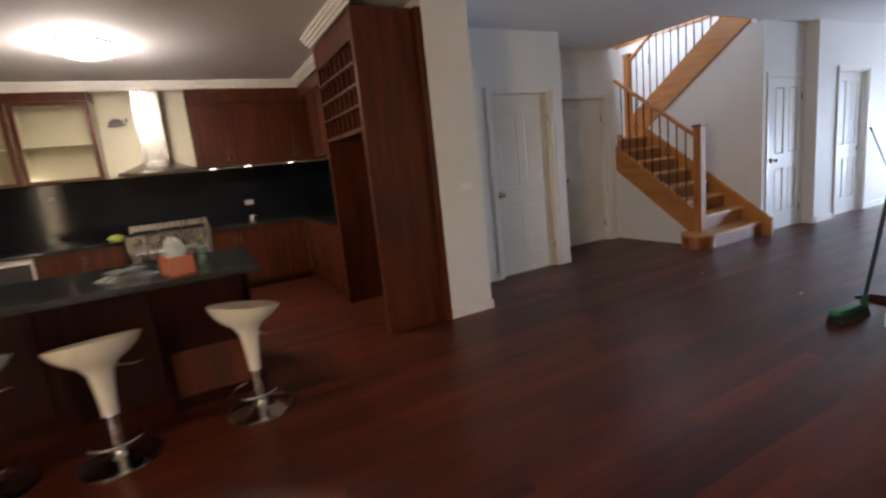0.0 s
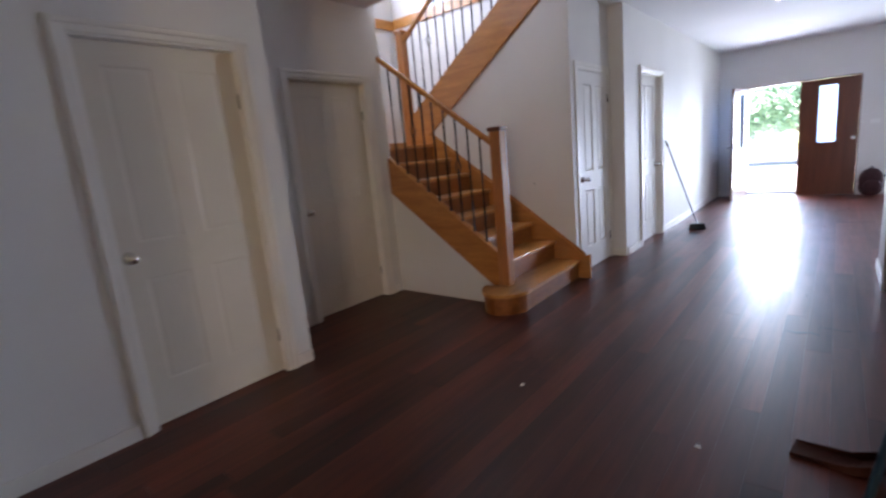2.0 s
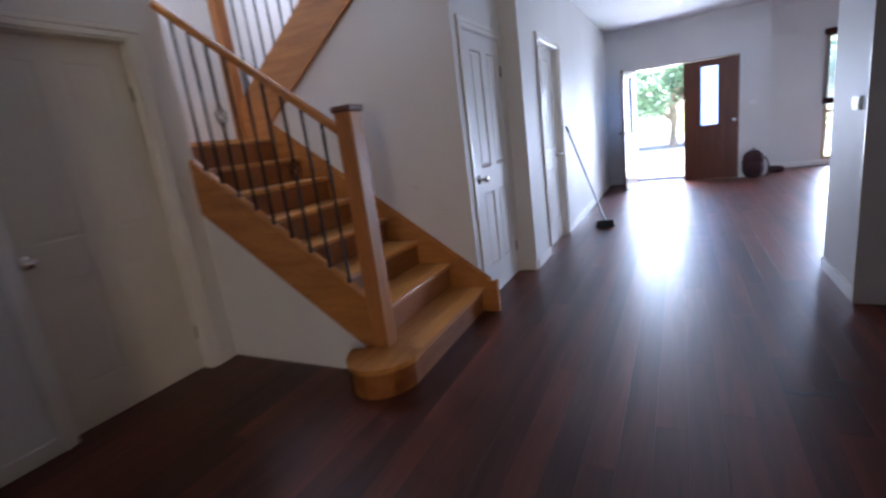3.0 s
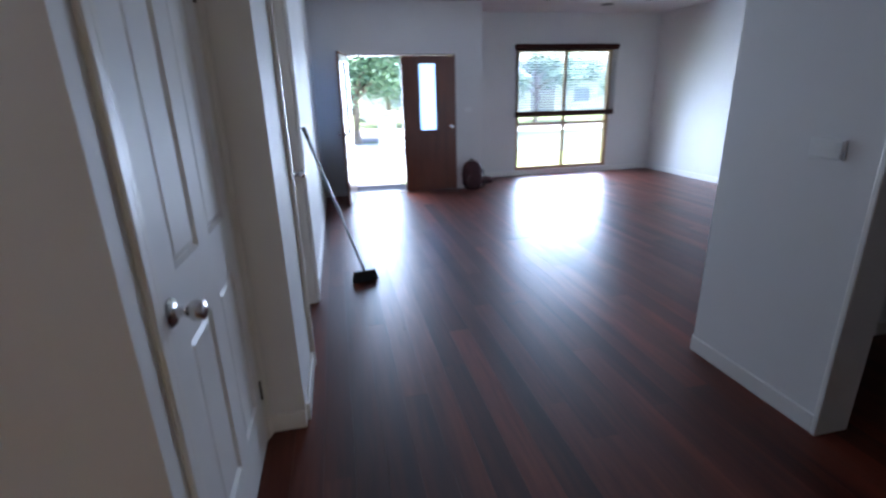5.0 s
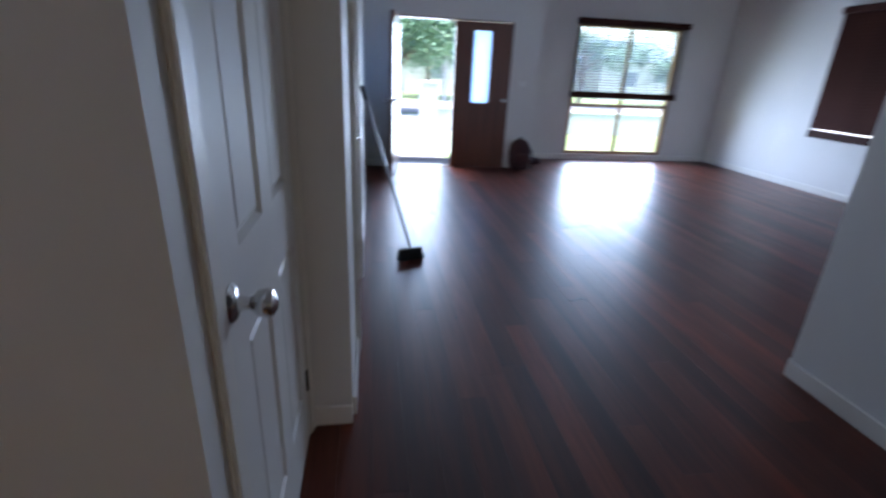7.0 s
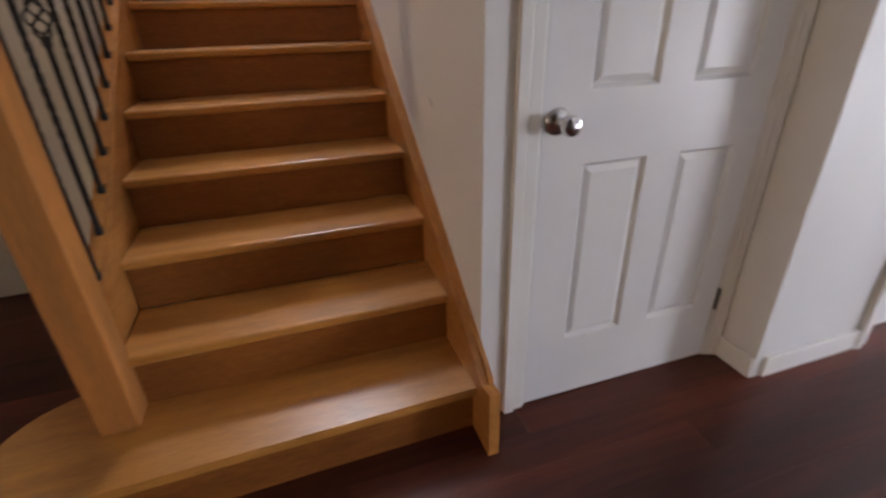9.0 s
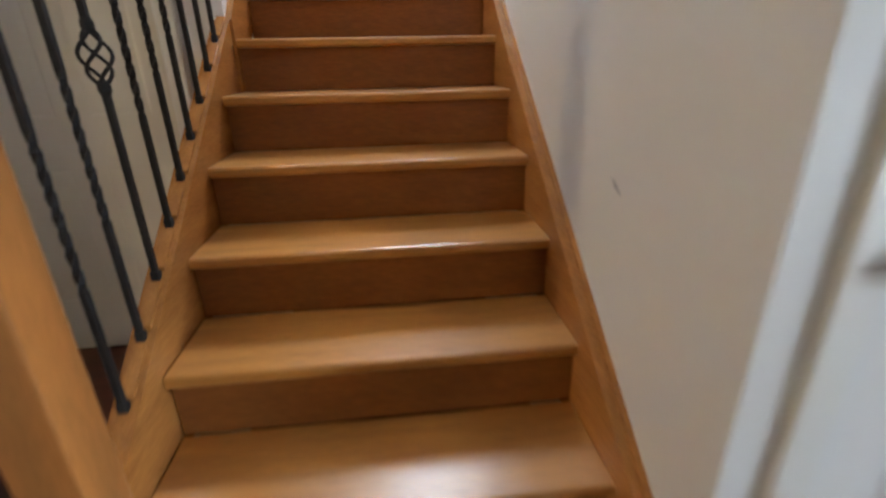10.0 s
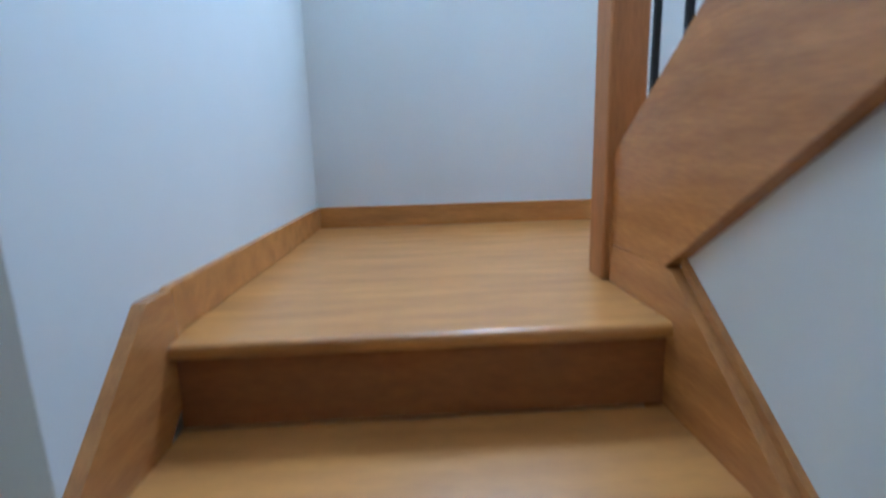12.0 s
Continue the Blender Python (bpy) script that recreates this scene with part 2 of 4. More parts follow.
ROOF = mat("blue_grey_roof", (0.18, 0.25, 0.33), 0.6, second=(0.15, 0.21, 0.28), scale=4)


# ---- mesh helpers ----
def box(bm, x0, x1, y0, y1, z0, z1, bevel=0.0, seg=1):
    vs = bmesh.ops.create_cube(bm, size=1.0)["verts"]
    for v in vs:
        v.co = Vector(((x0 + x1) / 2 + v.co.x * (x1 - x0), (y0 + y1) / 2 + v.co.y * (y1 - y0), (z0 + z1) / 2 + v.co.z * (z1 - z0)))
    if bevel:
        es = list({e for v in vs for e in v.link_edges})
        bmesh.ops.bevel(bm, geom=es, offset=bevel, segments=seg, affect="EDGES", profile=0.5)
    return bm


def prism(bm, poly, axis, a, b):
    """Extrude a polygon in the plane across the axis: x takes (y, z), y takes (x, z), z takes (x, y)."""
    def co(p, d):
        return {"x": (d, p[0], p[1]), "y": (p[0], d, p[1]), "z": (p[0], p[1], d)}[axis]
    lo, hi = [bm.verts.new(co(p, a)) for p in poly], [bm.verts.new(co(p, b)) for p in poly]
    n = len(poly)
    fs = [bm.faces.new(lo), bm.faces.new(hi[::-1])]
    for i in range(n):
        fs.append(bm.faces.new((lo[i], hi[i], hi[(i + 1) % n], lo[(i + 1) % n])))
    bmesh.ops.recalc_face_normals(bm, faces=fs)
    return bm


def lathe(bm, profile, at=(0, 0, 0), seg=28, axis="z"):
    rings = []
    for r, z in profile:
        ring = []
        for i in range(seg):
            a = 2 * math.pi * i / seg
            p = {"z": (r * math.cos(a), r * math.sin(a), z), "x": (z, r * math.cos(a), r * math.sin(a)), "y": (r * math.cos(a), z, r * math.sin(a))}[axis]
            ring.append(bm.verts.new(Vector(p) + Vector(at)))
        rings.append(ring)
    fs = []
    for a, b in zip(rings, rings[1:]):
        for i in range(seg):
            fs.append(bm.faces.new((a[i], a[(i + 1) % seg], b[(i + 1) % seg], b[i])))
    fs += [bm.faces.new(rings[0][::-1]), bm.faces.new(rings[-1])]
    bmesh.ops.recalc_face_normals(bm, faces=fs)
    return bm


def tube(bm, pts, r, seg=10, square=False):
    pts = [Vector(p) for p in pts]
    rings = []
    for i, p in enumerate(pts):
        d = (pts[min(i + 1, len(pts) - 1)] - pts[max(i - 1, 0)]).normalized()
        side = d.cross(Vector((0, 0, 1)))
        side = side.normalized() if side.length > 1e-3 else Vector((1, 0, 0))
        up = side.cross(d)
        rr = r[i] if isinstance(r, (list, tuple)) else r
        k = 4 if square else seg
        rings.append([bm.verts.new(p + (side * math.cos(2 * math.pi * (j + 0.5) / k) + up * math.sin(2 * math.pi * (j + 0.5) / k)) * rr) for j in range(k)])
    fs = []
    for a, b in zip(rings, rings[1:]):
        k = len(a)
        for i in range(k):
            fs.append(bm.faces.new((a[i], a[(i + 1) % k], b[(i + 1) % k], b[i])))
    fs += [bm.faces.new(rings[0][::-1]), bm.faces.new(rings[-1])]
    bmesh.ops.recalc_face_normals(bm, faces=fs)
    return bm


def part(name, bm, material, parent=None, label="", smooth=False):
    me = bpy.data.meshes.new(name)
    if smooth:
        for f in bm.faces:
            f.smooth = True
    bm.to_mesh(me)
    bm.free()
    me.materials.append(material)
    ob = new(name, me)
    if smooth:
        me.set_sharp_from_angle(angle=radians(40))
    if parent:
        ob.parent = parent
    if label:
        tagged(ob, label)
    return ob


def thing(name, label, category, at=(0, 0, 0), turn=0, group="", kind=""):
    ob = new(name)
    ob.empty_display_size = 0.1
    ob.matrix_basis = pose(*at, 0, 0, turn)
    return tagged(ob, label, category, group, kind)


def B(*a, **k):
    return box(bmesh.new(), *a, **k)


def structure(name, bm, material, label, category="wall"):
    return tagged(part(name, bm, material), label, category, kind="structure")


def wall(name, x0, x1, y0, y1, z0=0.0, z1=2.8, holes=(), along="y", material=None, label="white painted plaster wall"):
    """A wall with openings (a, b, z_low, z_high) along its length."""
    bm = bmesh.new()
    s, e = (y0, y1) if along == "y" else (x0, x1)

    def piece(a, b, c, d):
        if b - a > 1e-4 and d - c > 1e-4:
            if along == "y":
                box(bm, x0, x1, a, b, c, d)
            else:
                box(bm, a, b, y0, y1, c, d)
    at = s
    for a, b, c, d in sorted(holes):
        piece(at, a, z0, z1)
        piece(a, b, z0, c)
        piece(a, b, d, z1)
        at = b
    piece(at, e, z0, z1)
    return structure(name, bm, material or WALL, label)


def skirting(x0, x1, y0, y1, h=0.09):
    """A skirting board with a rounded upper edge."""
    bm = bmesh.new()
    box(bm, x0, x1, y0, y1, 0.0, h, bevel=0.005, seg=2)
    return structure("baseboard", bm, TRIM, "white gloss painted timber skirting board", "skirting board")


# ---- the shell ----
CEILING = 2.80
SL, SR = -1.02, 0.0           # sides of the lower flight
wall("wall_closet", -0.12, 0.0, 0.115, 1.06, holes=[(0.197, 1.002, 0.0, 2.08)])
wall("wall_hall", 0.045, 0.165, 1.06, 6.60, holes=[(1.66, 2.49, 0.0, 2.13)])
structure("wall_hall_nib", B(-0.12, 0.045, 1.06, 1.18, 0, 2.8), WALL, "white plaster wall nib beside the closet door")
wall("wall_front", -4.04, 2.73, 6.60, 6.74, holes=[(0.60, 2.30, 0.0, 2.07)], along="x")
wall("wall_outer_west", -4.04, -3.92, -10.32, 6.60)
wall("wall_front_return", 2.61, 2.73, 6.74, 7.46)
wall("wall_front_window", 2.61, 6.54, 7.46, 7.60, holes=[(3.64, 5.50, 0.10, 2.22)], along="x")
wall("wall_living_side", 6.415, 6.54, 1.2, 7.46, holes=[(4.30, 5.38, 0.84, 2.30)])
wall("wall_living_back", 2.365, 6.54, 1.06, 1.20, along="x")
wall("wall_partition", 2.365, 2.51, 0.45, 1.06)
wall("wall_right_pier", 2.33, 6.42, -2.78, -2.64, along="x")
wall("wall_family_side", 6.42, 6.54, -10.2, 1.06)
wall("wall_family_back", -3.92, 6.54, -10.32, -10.2, holes=[(4.0, 5.0, 0.0, 2.15)], along="x")
wall("wall_kitchen_back", -3.92, -3.80, -10.2, -4.45, material=CREAM, label="cream painted kitchen wall")
wall("wall_kitchen_side", -3.80, -0.03, -4.89, -4.45, along="x", label="white painted wall and end pier of the kitchen")
wall("wall_door_a", -0.97, -0.85, -4.45, -2.67, holes=[(-3.71, -2.87, 0.0, 2.12)])
wall("wall_door_b_return", -1.62, -0.97, -2.79, -2.67, along="x")
wall("wall_door_b", -1.62, -1.50, -2.67, -1.14, z1=2.8, holes=[(-2.10, -1.26, 0.0, 2.12)])
wall("wall_stair_left", -3.42, -1.50, -1.14, SL, z1=5.4, along="x")
wall("wall_stair_back", -3.42, -3.30, SL, 1.12, z1=5.4, holes=[(-0.60, 0.40, 3.60, 4.60)])
wall("wall_stair_far", -3.42, -0.12, 1.12, 1.24, z1=5.4, along="x")
wall("wall_stair_front_upper", 0.0, 0.12, -1.10, 1.24, z0=3.04, z1=5.4)
wall("wall_stair_left_upper", -1.50, 0.12, -1.14, SL, z0=3.04, z1=5.4, along="x")
structure("wall_under_stair", prism(bmesh.new(), [(-1.50, 0), (-0.24, 0), (-0.24, 0.12), (-0.30, 0.18), (-1.50, 1.06)], "y", -1.055, -1.012), WALL, "white plaster wall under the stairs")
structure("wall_stair_spine", prism(bmesh.new(), [(-2.06, 0), (0.0, 0), (0.0, 2.80), (-0.2, 2.80), (-1.86, 1.60), (-2.06, 1.60)], "y", 0.035, 0.115), WALL, "white plaster wall beside the stairs")

bm = bmesh.new()
box(bm, 0.0, 6.54, -2.7, 7.6, 2.80, 3.02)
box(bm, -3.92, 6.54, -10.32, -2.7, 2.80, 3.02)
box(bm, -3.92, 0.0, -2.7, -1.14, 2.80, 3.02)
box(bm, -3.92, 0.0, 1.24, 7.6, 2.80, 3.02)
box(bm, -3.92, -3.42, -1.14, 1.24, 2.80, 3.02)
structure("ceiling", bm, CEIL, "flat white plasterboard ceiling", "ceiling")
structure("ceiling_stairwell", B(-3.42, 0.12, -1.14, 1.24, 5.4, 5.5), CEIL, "white ceiling high above the stairwell", "ceiling")
structure("floor", B(-3.92, 6.54, -10.3, 7.5, -0.08, -0.022), SUBFLOOR, "dark red-brown jarrah floorboards with a satin sheen", "floor")

for a in [(0.165, 0.180, 1.10, 1.60), (0.165, 0.180, 2.57, 6.585), (0.18, 0.58, 6.585, 6.60), (0.0, 0.165, 1.045, 1.06), (2.35, 2.365, 0.45, 1.20),
          (2.51, 6.415, 1.045, 1.06), (2.365, 6.40, 1.20, 1.215), (6.40, 6.415, 1.215, 7.445), (2.73, 6.40, 7.445, 7.46),
          (2.315, 2.33, -2.78, -2.64), (2.315, 6.42, -2.795, -2.78), (-0.03, -0.015, -4.89, -4.45), (-0.85, -0.015, -4.45, -4.435),
          (-0.85, -0.835, -4.435, -3.79), (-0.85, -0.835, -2.79, -2.67), (-1.50, -1.485, -2.67, -2.18), (-1.50, -1.485, -1.18, -1.10), (2.37, 2.62, 6.585, 6.60)]:
    skirting(*a)


bm = box(bmesh.new(), 2.347, 2.528, 0.424, 0.449, 0.0, 2.80, bevel=0.005, seg=2)
structure("trim_partition", bm, TRIM, "cream white painted timber casing on the end of the partition", "casing")


# ---- doors ----
def panel_door(name, width, height, at, knob_right, label, depth=0.12, set_back=0.0, paint=None, stiles=(0.12, 0.12), trim=(0.07, 0.07), backset=0.060, relief=1.0, casing=0.024):
    """A painted four-panel door in a wall that faces +x; local y runs along the wall."""
    d = thing(name, label, "door", at, kind="structure")
    bm = bmesh.new()
    sl, sr = stiles
    mid = 0.12
    c0 = (sl + width - sr) / 2
    px = [(sl, c0 - mid / 2), (c0 + mid / 2, width - sr)]
    pz = [(0.25, 0.86), (1.06, height - 0.13)]
    x0, x1 = -0.04 - set_back, -0.004 - set_back
    g = 0.0085
    box(bm, x0, x1, g, sl, g - 0.002, height - g)
    box(bm, x0, x1, width - sr, width - g, g - 0.002, height - g)
    box(bm, x0, x1, c0 - mid / 2, c0 + mid / 2, pz[0][0], pz[1][1])
    for a, b in ((g - 0.002, pz[0][0]), (pz[1][1], height - g)):
        box(bm, x0, x1, sl, width - sr, a, b)
    for a, b in px:
        box(bm, x0, x1, a, b, pz[0][1], pz[1][0])
    for a, b in px:
        for c, e in pz:
            box(bm, x0, x1 - 0.014 * relief, a, b, c, e)
            m = 0.032
            vs = [(a, c), (b, c), (b, e), (a, e)]
            inner = [(a + m, c + m), (b - m, c + m), (b - m, e - m), (a + m, e - m)]
            o = [bm.verts.new((x1 - 0.012 * relief, *p)) for p in [(a + 0.012, c + 0.012), (b - 0.012, c + 0.012), (b - 0.012, e - 0.012), (a + 0.012, e - 0.012)]]
            i = [bm.verts.new((x1 - 0.004 * relief, *p)) for p in inner]
            bm.faces.new(i)
            for k in range(4):
                bm.faces.new((o[k], o[(k + 1) % 4], i[(k + 1) % 4], i[k]))
            w = [bm.verts.new((x1, *p)) for p in vs]
            o2 = [bm.verts.new((x1 - 0.013 * relief, *p)) for p in [(a + 0.012, c + 0.012), (b - 0.012, c + 0.012), (b - 0.012, e - 0.012), (a + 0.012, e - 0.012)]]
            for k in range(4):
                bm.faces.new((w[k], w[(k + 1) % 4], o2[(k + 1) % 4], o2[k]))
    bmesh.ops.recalc_face_normals(bm, faces=bm.faces[:])
    part("leaf", bm, paint or DOORP, d)
    ky = width - backset if knob_right else backset
    bm = lathe(bmesh.new(), [(0.037, 0), (0.037, 0.004), (0.030, 0.012), (0.014, 0.016), (0.012, 0.036), (0.017, 0.042), (0.025, 0.050), (0.0275, 0.063), (0.024, 0.076), (0.012, 0.083), (0.001, 0.084)], (x1, ky, 0.985), 24, "x")
    part("door_handle", bm, CHROME, d, "polished chrome round door knob", smooth=True)
    hy = 0.006 if knob_right else width - 0.006
    for hz in (0.22, 1.78):
        part("hinge", tube(bmesh.new(), [(x1 + 0.004, hy, hz), (x1 + 0.004, hy, hz + 0.09)], 0.006), HINGE, d, "dark bronze butt hinge")
    bm = bmesh.new()
    fl, fr = trim
    fw = max(trim)
    for a, b, c, e in ((-fl - 0.004, -0.004, 0, height + fw), (width + 0.004, width + fr + 0.004, 0, height + fw), (-0.004, width + 0.004, height + 0.004, height + fw)):
        box(bm, 0.0, casing * 0.6, a, b, c, e, bevel=casing * 0.25)
        mid = (a + b) / 2
        if c > 0:
            box(bm, casing * 0.6, casing, a - fl, b + fr, c + 0.035, e, bevel=casing * 0.3, seg=2)
        else:
            u, v = (a, mid) if a < 0 else (mid, b)
            box(bm, casing * 0.6, casing, u, v, c, e - 0.036, bevel=casing * 0.3, seg=2)
    part("architrave", bm, TRIM, d)
    bm = bmesh.new()
    box(bm, -depth - 0.002, -0.001, 0.001, 0.006, 0, height - 0.006)
    box(bm, -depth - 0.002, -0.001, width - 0.006, width - 0.001, 0, height - 0.006)
    box(bm, -depth - 0.002, -0.001, 0.001, width - 0.001, height - 0.006, height - 0.001)
    sb = x0 - 0.012
    box(bm, sb - 0.02, sb + 0.010, 0.006, 0.022, 0, height - 0.006)
    box(bm, sb - 0.02, sb + 0.010, width - 0.022, width - 0.006, 0, height - 0.006)
    box(bm, sb - 0.02, sb + 0.010, 0.022, width - 0.022, height - 0.022, height - 0.006)
    part("jamb", bm, TRIM, d)
    return d


panel_door("door_1", 0.805, 2.08, (0.0, 0.197, 0), False, "white painted four-panel closet door with chrome knob, closed", stiles=(0.145, 0.105), trim=(0.076, 0.045), backset=0.052, casing=0.016)
panel_door("door_2", 0.83, 2.13, (0.165, 1.66, 0), True, "white painted four-panel hall door set back in its frame, closed", set_back=0.055)
panel_door("door_3", 0.84, 2.12, (-0.85, -3.71, 0), False, "cream white painted panel door with small chrome knob, closed", paint=DOORCREAM, set_back=0.045, relief=0.25)
panel_door("door_4", 0.84, 2.12, (-1.50, -2.10, 0), False, "cream white painted panel door near the stairs, closed", paint=DOORCREAM, set_back=0.07, relief=0.25)


def entry_leaf(name, at, turn, label, width=0.84, height=2.05, hinge_left=True):
    """A timber entrance leaf with a tall frosted strip; local x runs from the hinge, it faces -y when closed."""
    d = thing(name, label, "door", at, turn, kind="structure")
    a, b, z0, z1 = width * 0.31, width * 0.65, 0.95, 1.95
    bm = bmesh.new()
    for q in ((0, a, 0, height), (b, width, 0, height), (a, b, 0, z0), (a, b, z1, height)):
        box(bm, q[0], q[1], 0.0, 0.042, q[2] + 0.008, q[3])
    part("leaf", bm, DOORWOOD, d)
    bm = bmesh.new()
    for y in (-0.006, 0.042):
        for q in ((a - 0.012, a + 0.012, z0, z1), (b - 0.012, b + 0.012, z0, z1), (a + 0.012, b - 0.012, z0 - 0.012, z0 + 0.012), (a + 0.012, b - 0.012, z1 - 0.012, z1 + 0.012)):
            box(bm, q[0], q[1], y, y + 0.006, q[2], q[3])
    part("glazing_bead", bm, DOORWOOD, d)
    pane = part("pane", B(a, b, 0.018, 0.024, z0, z1), FROST, d, "tall narrow frosted glass strip")
    pane.visible_shadow = False
    kx = width - 0.06
    bm = lathe(bmesh.new(), [(0.03, 0), (0.03, -0.006), (0.012, -0.012), (0.011, -0.04), (0.02, -0.05), (0.026, -0.062), (0.018, -0.074)], (kx, 0, 1.0), 20, "y")
    lathe(bm, [(0.03, 0.042), (0.03, 0.048), (0.012, 0.054), (0.011, 0.08), (0.02, 0.09), (0.026, 0.10), (0.018, 0.11)], (kx, 0, 1.0), 20, "y")
    part("door_handle", bm, CHROME, d, smooth=True)
    return d


entry_leaf("door_5", (1.455, 6.606, 0), 0, "dark red-brown timber entrance door leaf with frosted strip, closed", width=0.83)
entry_leaf("door_6", (0.632, 6.60, 0), -99, "dark red-brown timber entrance door leaf, standing open inwards", width=0.82)
bm = bmesh.new()
box(bm, 0.60, 0.63, 6.60, 6.74, 0, 2.07)
box(bm, 2.287, 2.30, 6.60, 6.74, 0, 2.07)
box(bm, 0.63, 2.287, 6.60, 6.74, 2.055, 2.07)
structure("trim_front_door", bm, DOORWOOD, "timber frame of the entrance doors", "door frame")
structure("trim_threshold", B(0.63, 2.287, 6.58, 6.76, -0.015, 0.006, bevel=0.004), DOORWOOD, "worn timber door threshold", "threshold")


# ---- windows and blinds ----
def window(name, x0, x1, z0, z1, y, mullions, rails, label):
    d = thing(name, label, "window", (0, y, 0), kind="structure")
    bm = bmesh.new()
    f = 0.05
    box(bm, x0, x0 + f, 0.02, 0.11, z0, z1)
    box(bm, x1 - f, x1, 0.02, 0.11, z0, z1)
    box(bm, x0 + f, x1 - f, 0.02, 0.11, z0, z0 + f)
    box(bm, x0 + f, x1 - f, 0.02, 0.11, z1 - f, z1)
    part("window_frame", bm, TAN, d, "tan timber window frame")
    xs = [x0 + f] + [m for m in mullions] + [x1 - f]
    bm = bmesh.new()
    for m in mullions:
        box(bm, m - 0.022, m + 0.022, 0.04, 0.09, z0 + f, z1 - f)
    for a, b in zip(xs, xs[1:]):
        a2, b2 = a + (0.022 if a != xs[0] else 0), b - (0.022 if b != xs[-1] else 0)
        for r in rails:
            box(bm, a2, b2, 0.04, 0.09, r - 0.022, r + 0.022)
    part("glazing_bar", bm, TAN, d)
    zs = [z0 + f] + list(rails) + [z1 - f]
    for a, b in zip(xs, xs[1:]):
        for c, e in zip(zs, zs[1:]):
            p = part("pane", B(a + 0.02, b - 0.02, 0.062, 0.067, c + 0.02, e - 0.02), GLASS, d)
            p.visible_shadow = False
    part("window_sill", B(x0 - 0.03, x1 + 0.03, -0.025, 0.02, z0 - 0.035, z0, bevel=0.006), TRIM, d)
    return d


window("window_1", 3.64, 5.50, 0.10, 2.22, 7.46, [4.60], [0.93], "tan timber framed front window with four panes")


def venetian(name, width, top, bottom, at, turn, tilt, label):
    """A timber venetian blind; local x runs along it, it hangs at local y = 0 in front of the wall."""
    d = thing(name, label, "blind", at, turn, group="timber blinds")
    part("headrail", B(-0.01, width + 0.01, -0.085, -0.01, top, top + 0.085, bevel=0.006), BLIND, d)
    part("bottom_rail", B(0.0, width, -0.065, -0.02, bottom - 0.10, bottom, bevel=0.006), BLIND, d)
    slat = None
    n = int((top - bottom) / 0.042)
    gap = 0.02 if tilt < 45 else 0.042
    for i in range(n):
        z = bottom + gap + (top - bottom - 0.01 - gap) * i / (n - 1)
        if slat is None:
            bm = box(bmesh.new(), 0.0, width, -0.024, 0.024, -0.0015, 0.0015)
            slat = part("slat", bm, SLAT if tilt < 45 else BLIND, d)
            ob = slat
        else:
            ob = new("slat", slat.data)
            ob.parent = d
        ob.matrix_basis = pose(0, -0.043, z, tilt)
    for x in (0.12, width / 2, width - 0.12):
        for y in (-0.068, -0.018):
            part("cord", tube(bmesh.new(), [(x, y, bottom), (x, y, top)], 0.0016, 5), BLIND, d)
    return d


venetian("venetian_blind", 1.95, 2.20, 1.16, (3.605, 7.455, 0), 0, 18, "dark brown timber venetian blind, half raised with open slats")
venetian("venetian_blind", 1.25, 2.30, 0.84, (6.41, 5.40, 0), -90, 74, "dark brown timber venetian blind, lowered with closed slats")
w2 = thing("window_2", "side window behind the closed blind", "window", (6.415, 0, 0), kind="structure")
part("pane", B(0.05, 0.056, 4.30, 5.38, 0.84, 2.30), GLASS, w2).visible_shadow = False
# added opening, never in view, that lets light in from behind
w3 = thing("window_3", "unseen glass door added in the back wall of the family room", "window", (0, -10.2, 0), kind="structure")
bm = bmesh.new()
for a, b in ((4.0, 4.06), (4.94, 5.0)):
    box(bm, a, b, -0.08, -0.03, 0, 2.15)
part("window_frame", bm, TRIM, w3)
part("pane", B(4.06, 4.94, -0.056, -0.05, 0.02, 2.12), GLASS, w3).visible_shadow = False

w4 = thing("window_4", "high stair window above the landing", "window", (-3.36, 0, 0), kind="structure")
bm = bmesh.new()
for q in ((-0.60, -0.55, 3.60, 4.60), (0.35, 0.40, 3.60, 4.60), (-0.55, 0.35, 3.60, 3.65), (-0.55, 0.35, 4.55, 4.60)):
    box(bm, -0.02, 0.03, *q)
part("window_frame", bm, TAN, w4)
part("pane", B(0.0, 0.005, -0.55, 0.35, 3.65, 4.55), GLASS, w4).visible_shadow = False

# ---- stairs ----
RISE, RUN = 0.19, 0.2605
stairs = thing("staircase", "honey-coloured varnished timber half-turn staircase with black iron balusters", "staircase", (0, 0, 0))


def nose(k):
    return 0.050 - RUN * (k - 1)


def line(x, up=0.0):
    """Height of the nosing line at x."""
    return RISE + (nose(1) - x) / RUN * RISE + up


# first tread with its rounded end
pts = [(-0.245, 0.0), (nose(1), 0.0), (nose(1) + 0.010, -0.55), (nose(1) + 0.022, -1.06)]
for i in range(1, 16):
    a = math.pi / 2 * (1 - i / 8)
    pts.append((-0.140 + 0.222 * math.sin(a), -1.08 - 0.275 * math.cos(a)))
pts += [(-0.245, -1.09)]
part("tread", prism(bmesh.new(), pts, "z", RISE - 0.032, RISE), OAK, stairs, "wide bottom tread with a rounded end")
pts2 = [(x - 0.028 if x > -0.1 else x, y if y > -0.9 else y + 0.025) for x, y in pts]
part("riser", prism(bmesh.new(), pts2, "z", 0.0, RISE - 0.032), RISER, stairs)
tread = riser = None
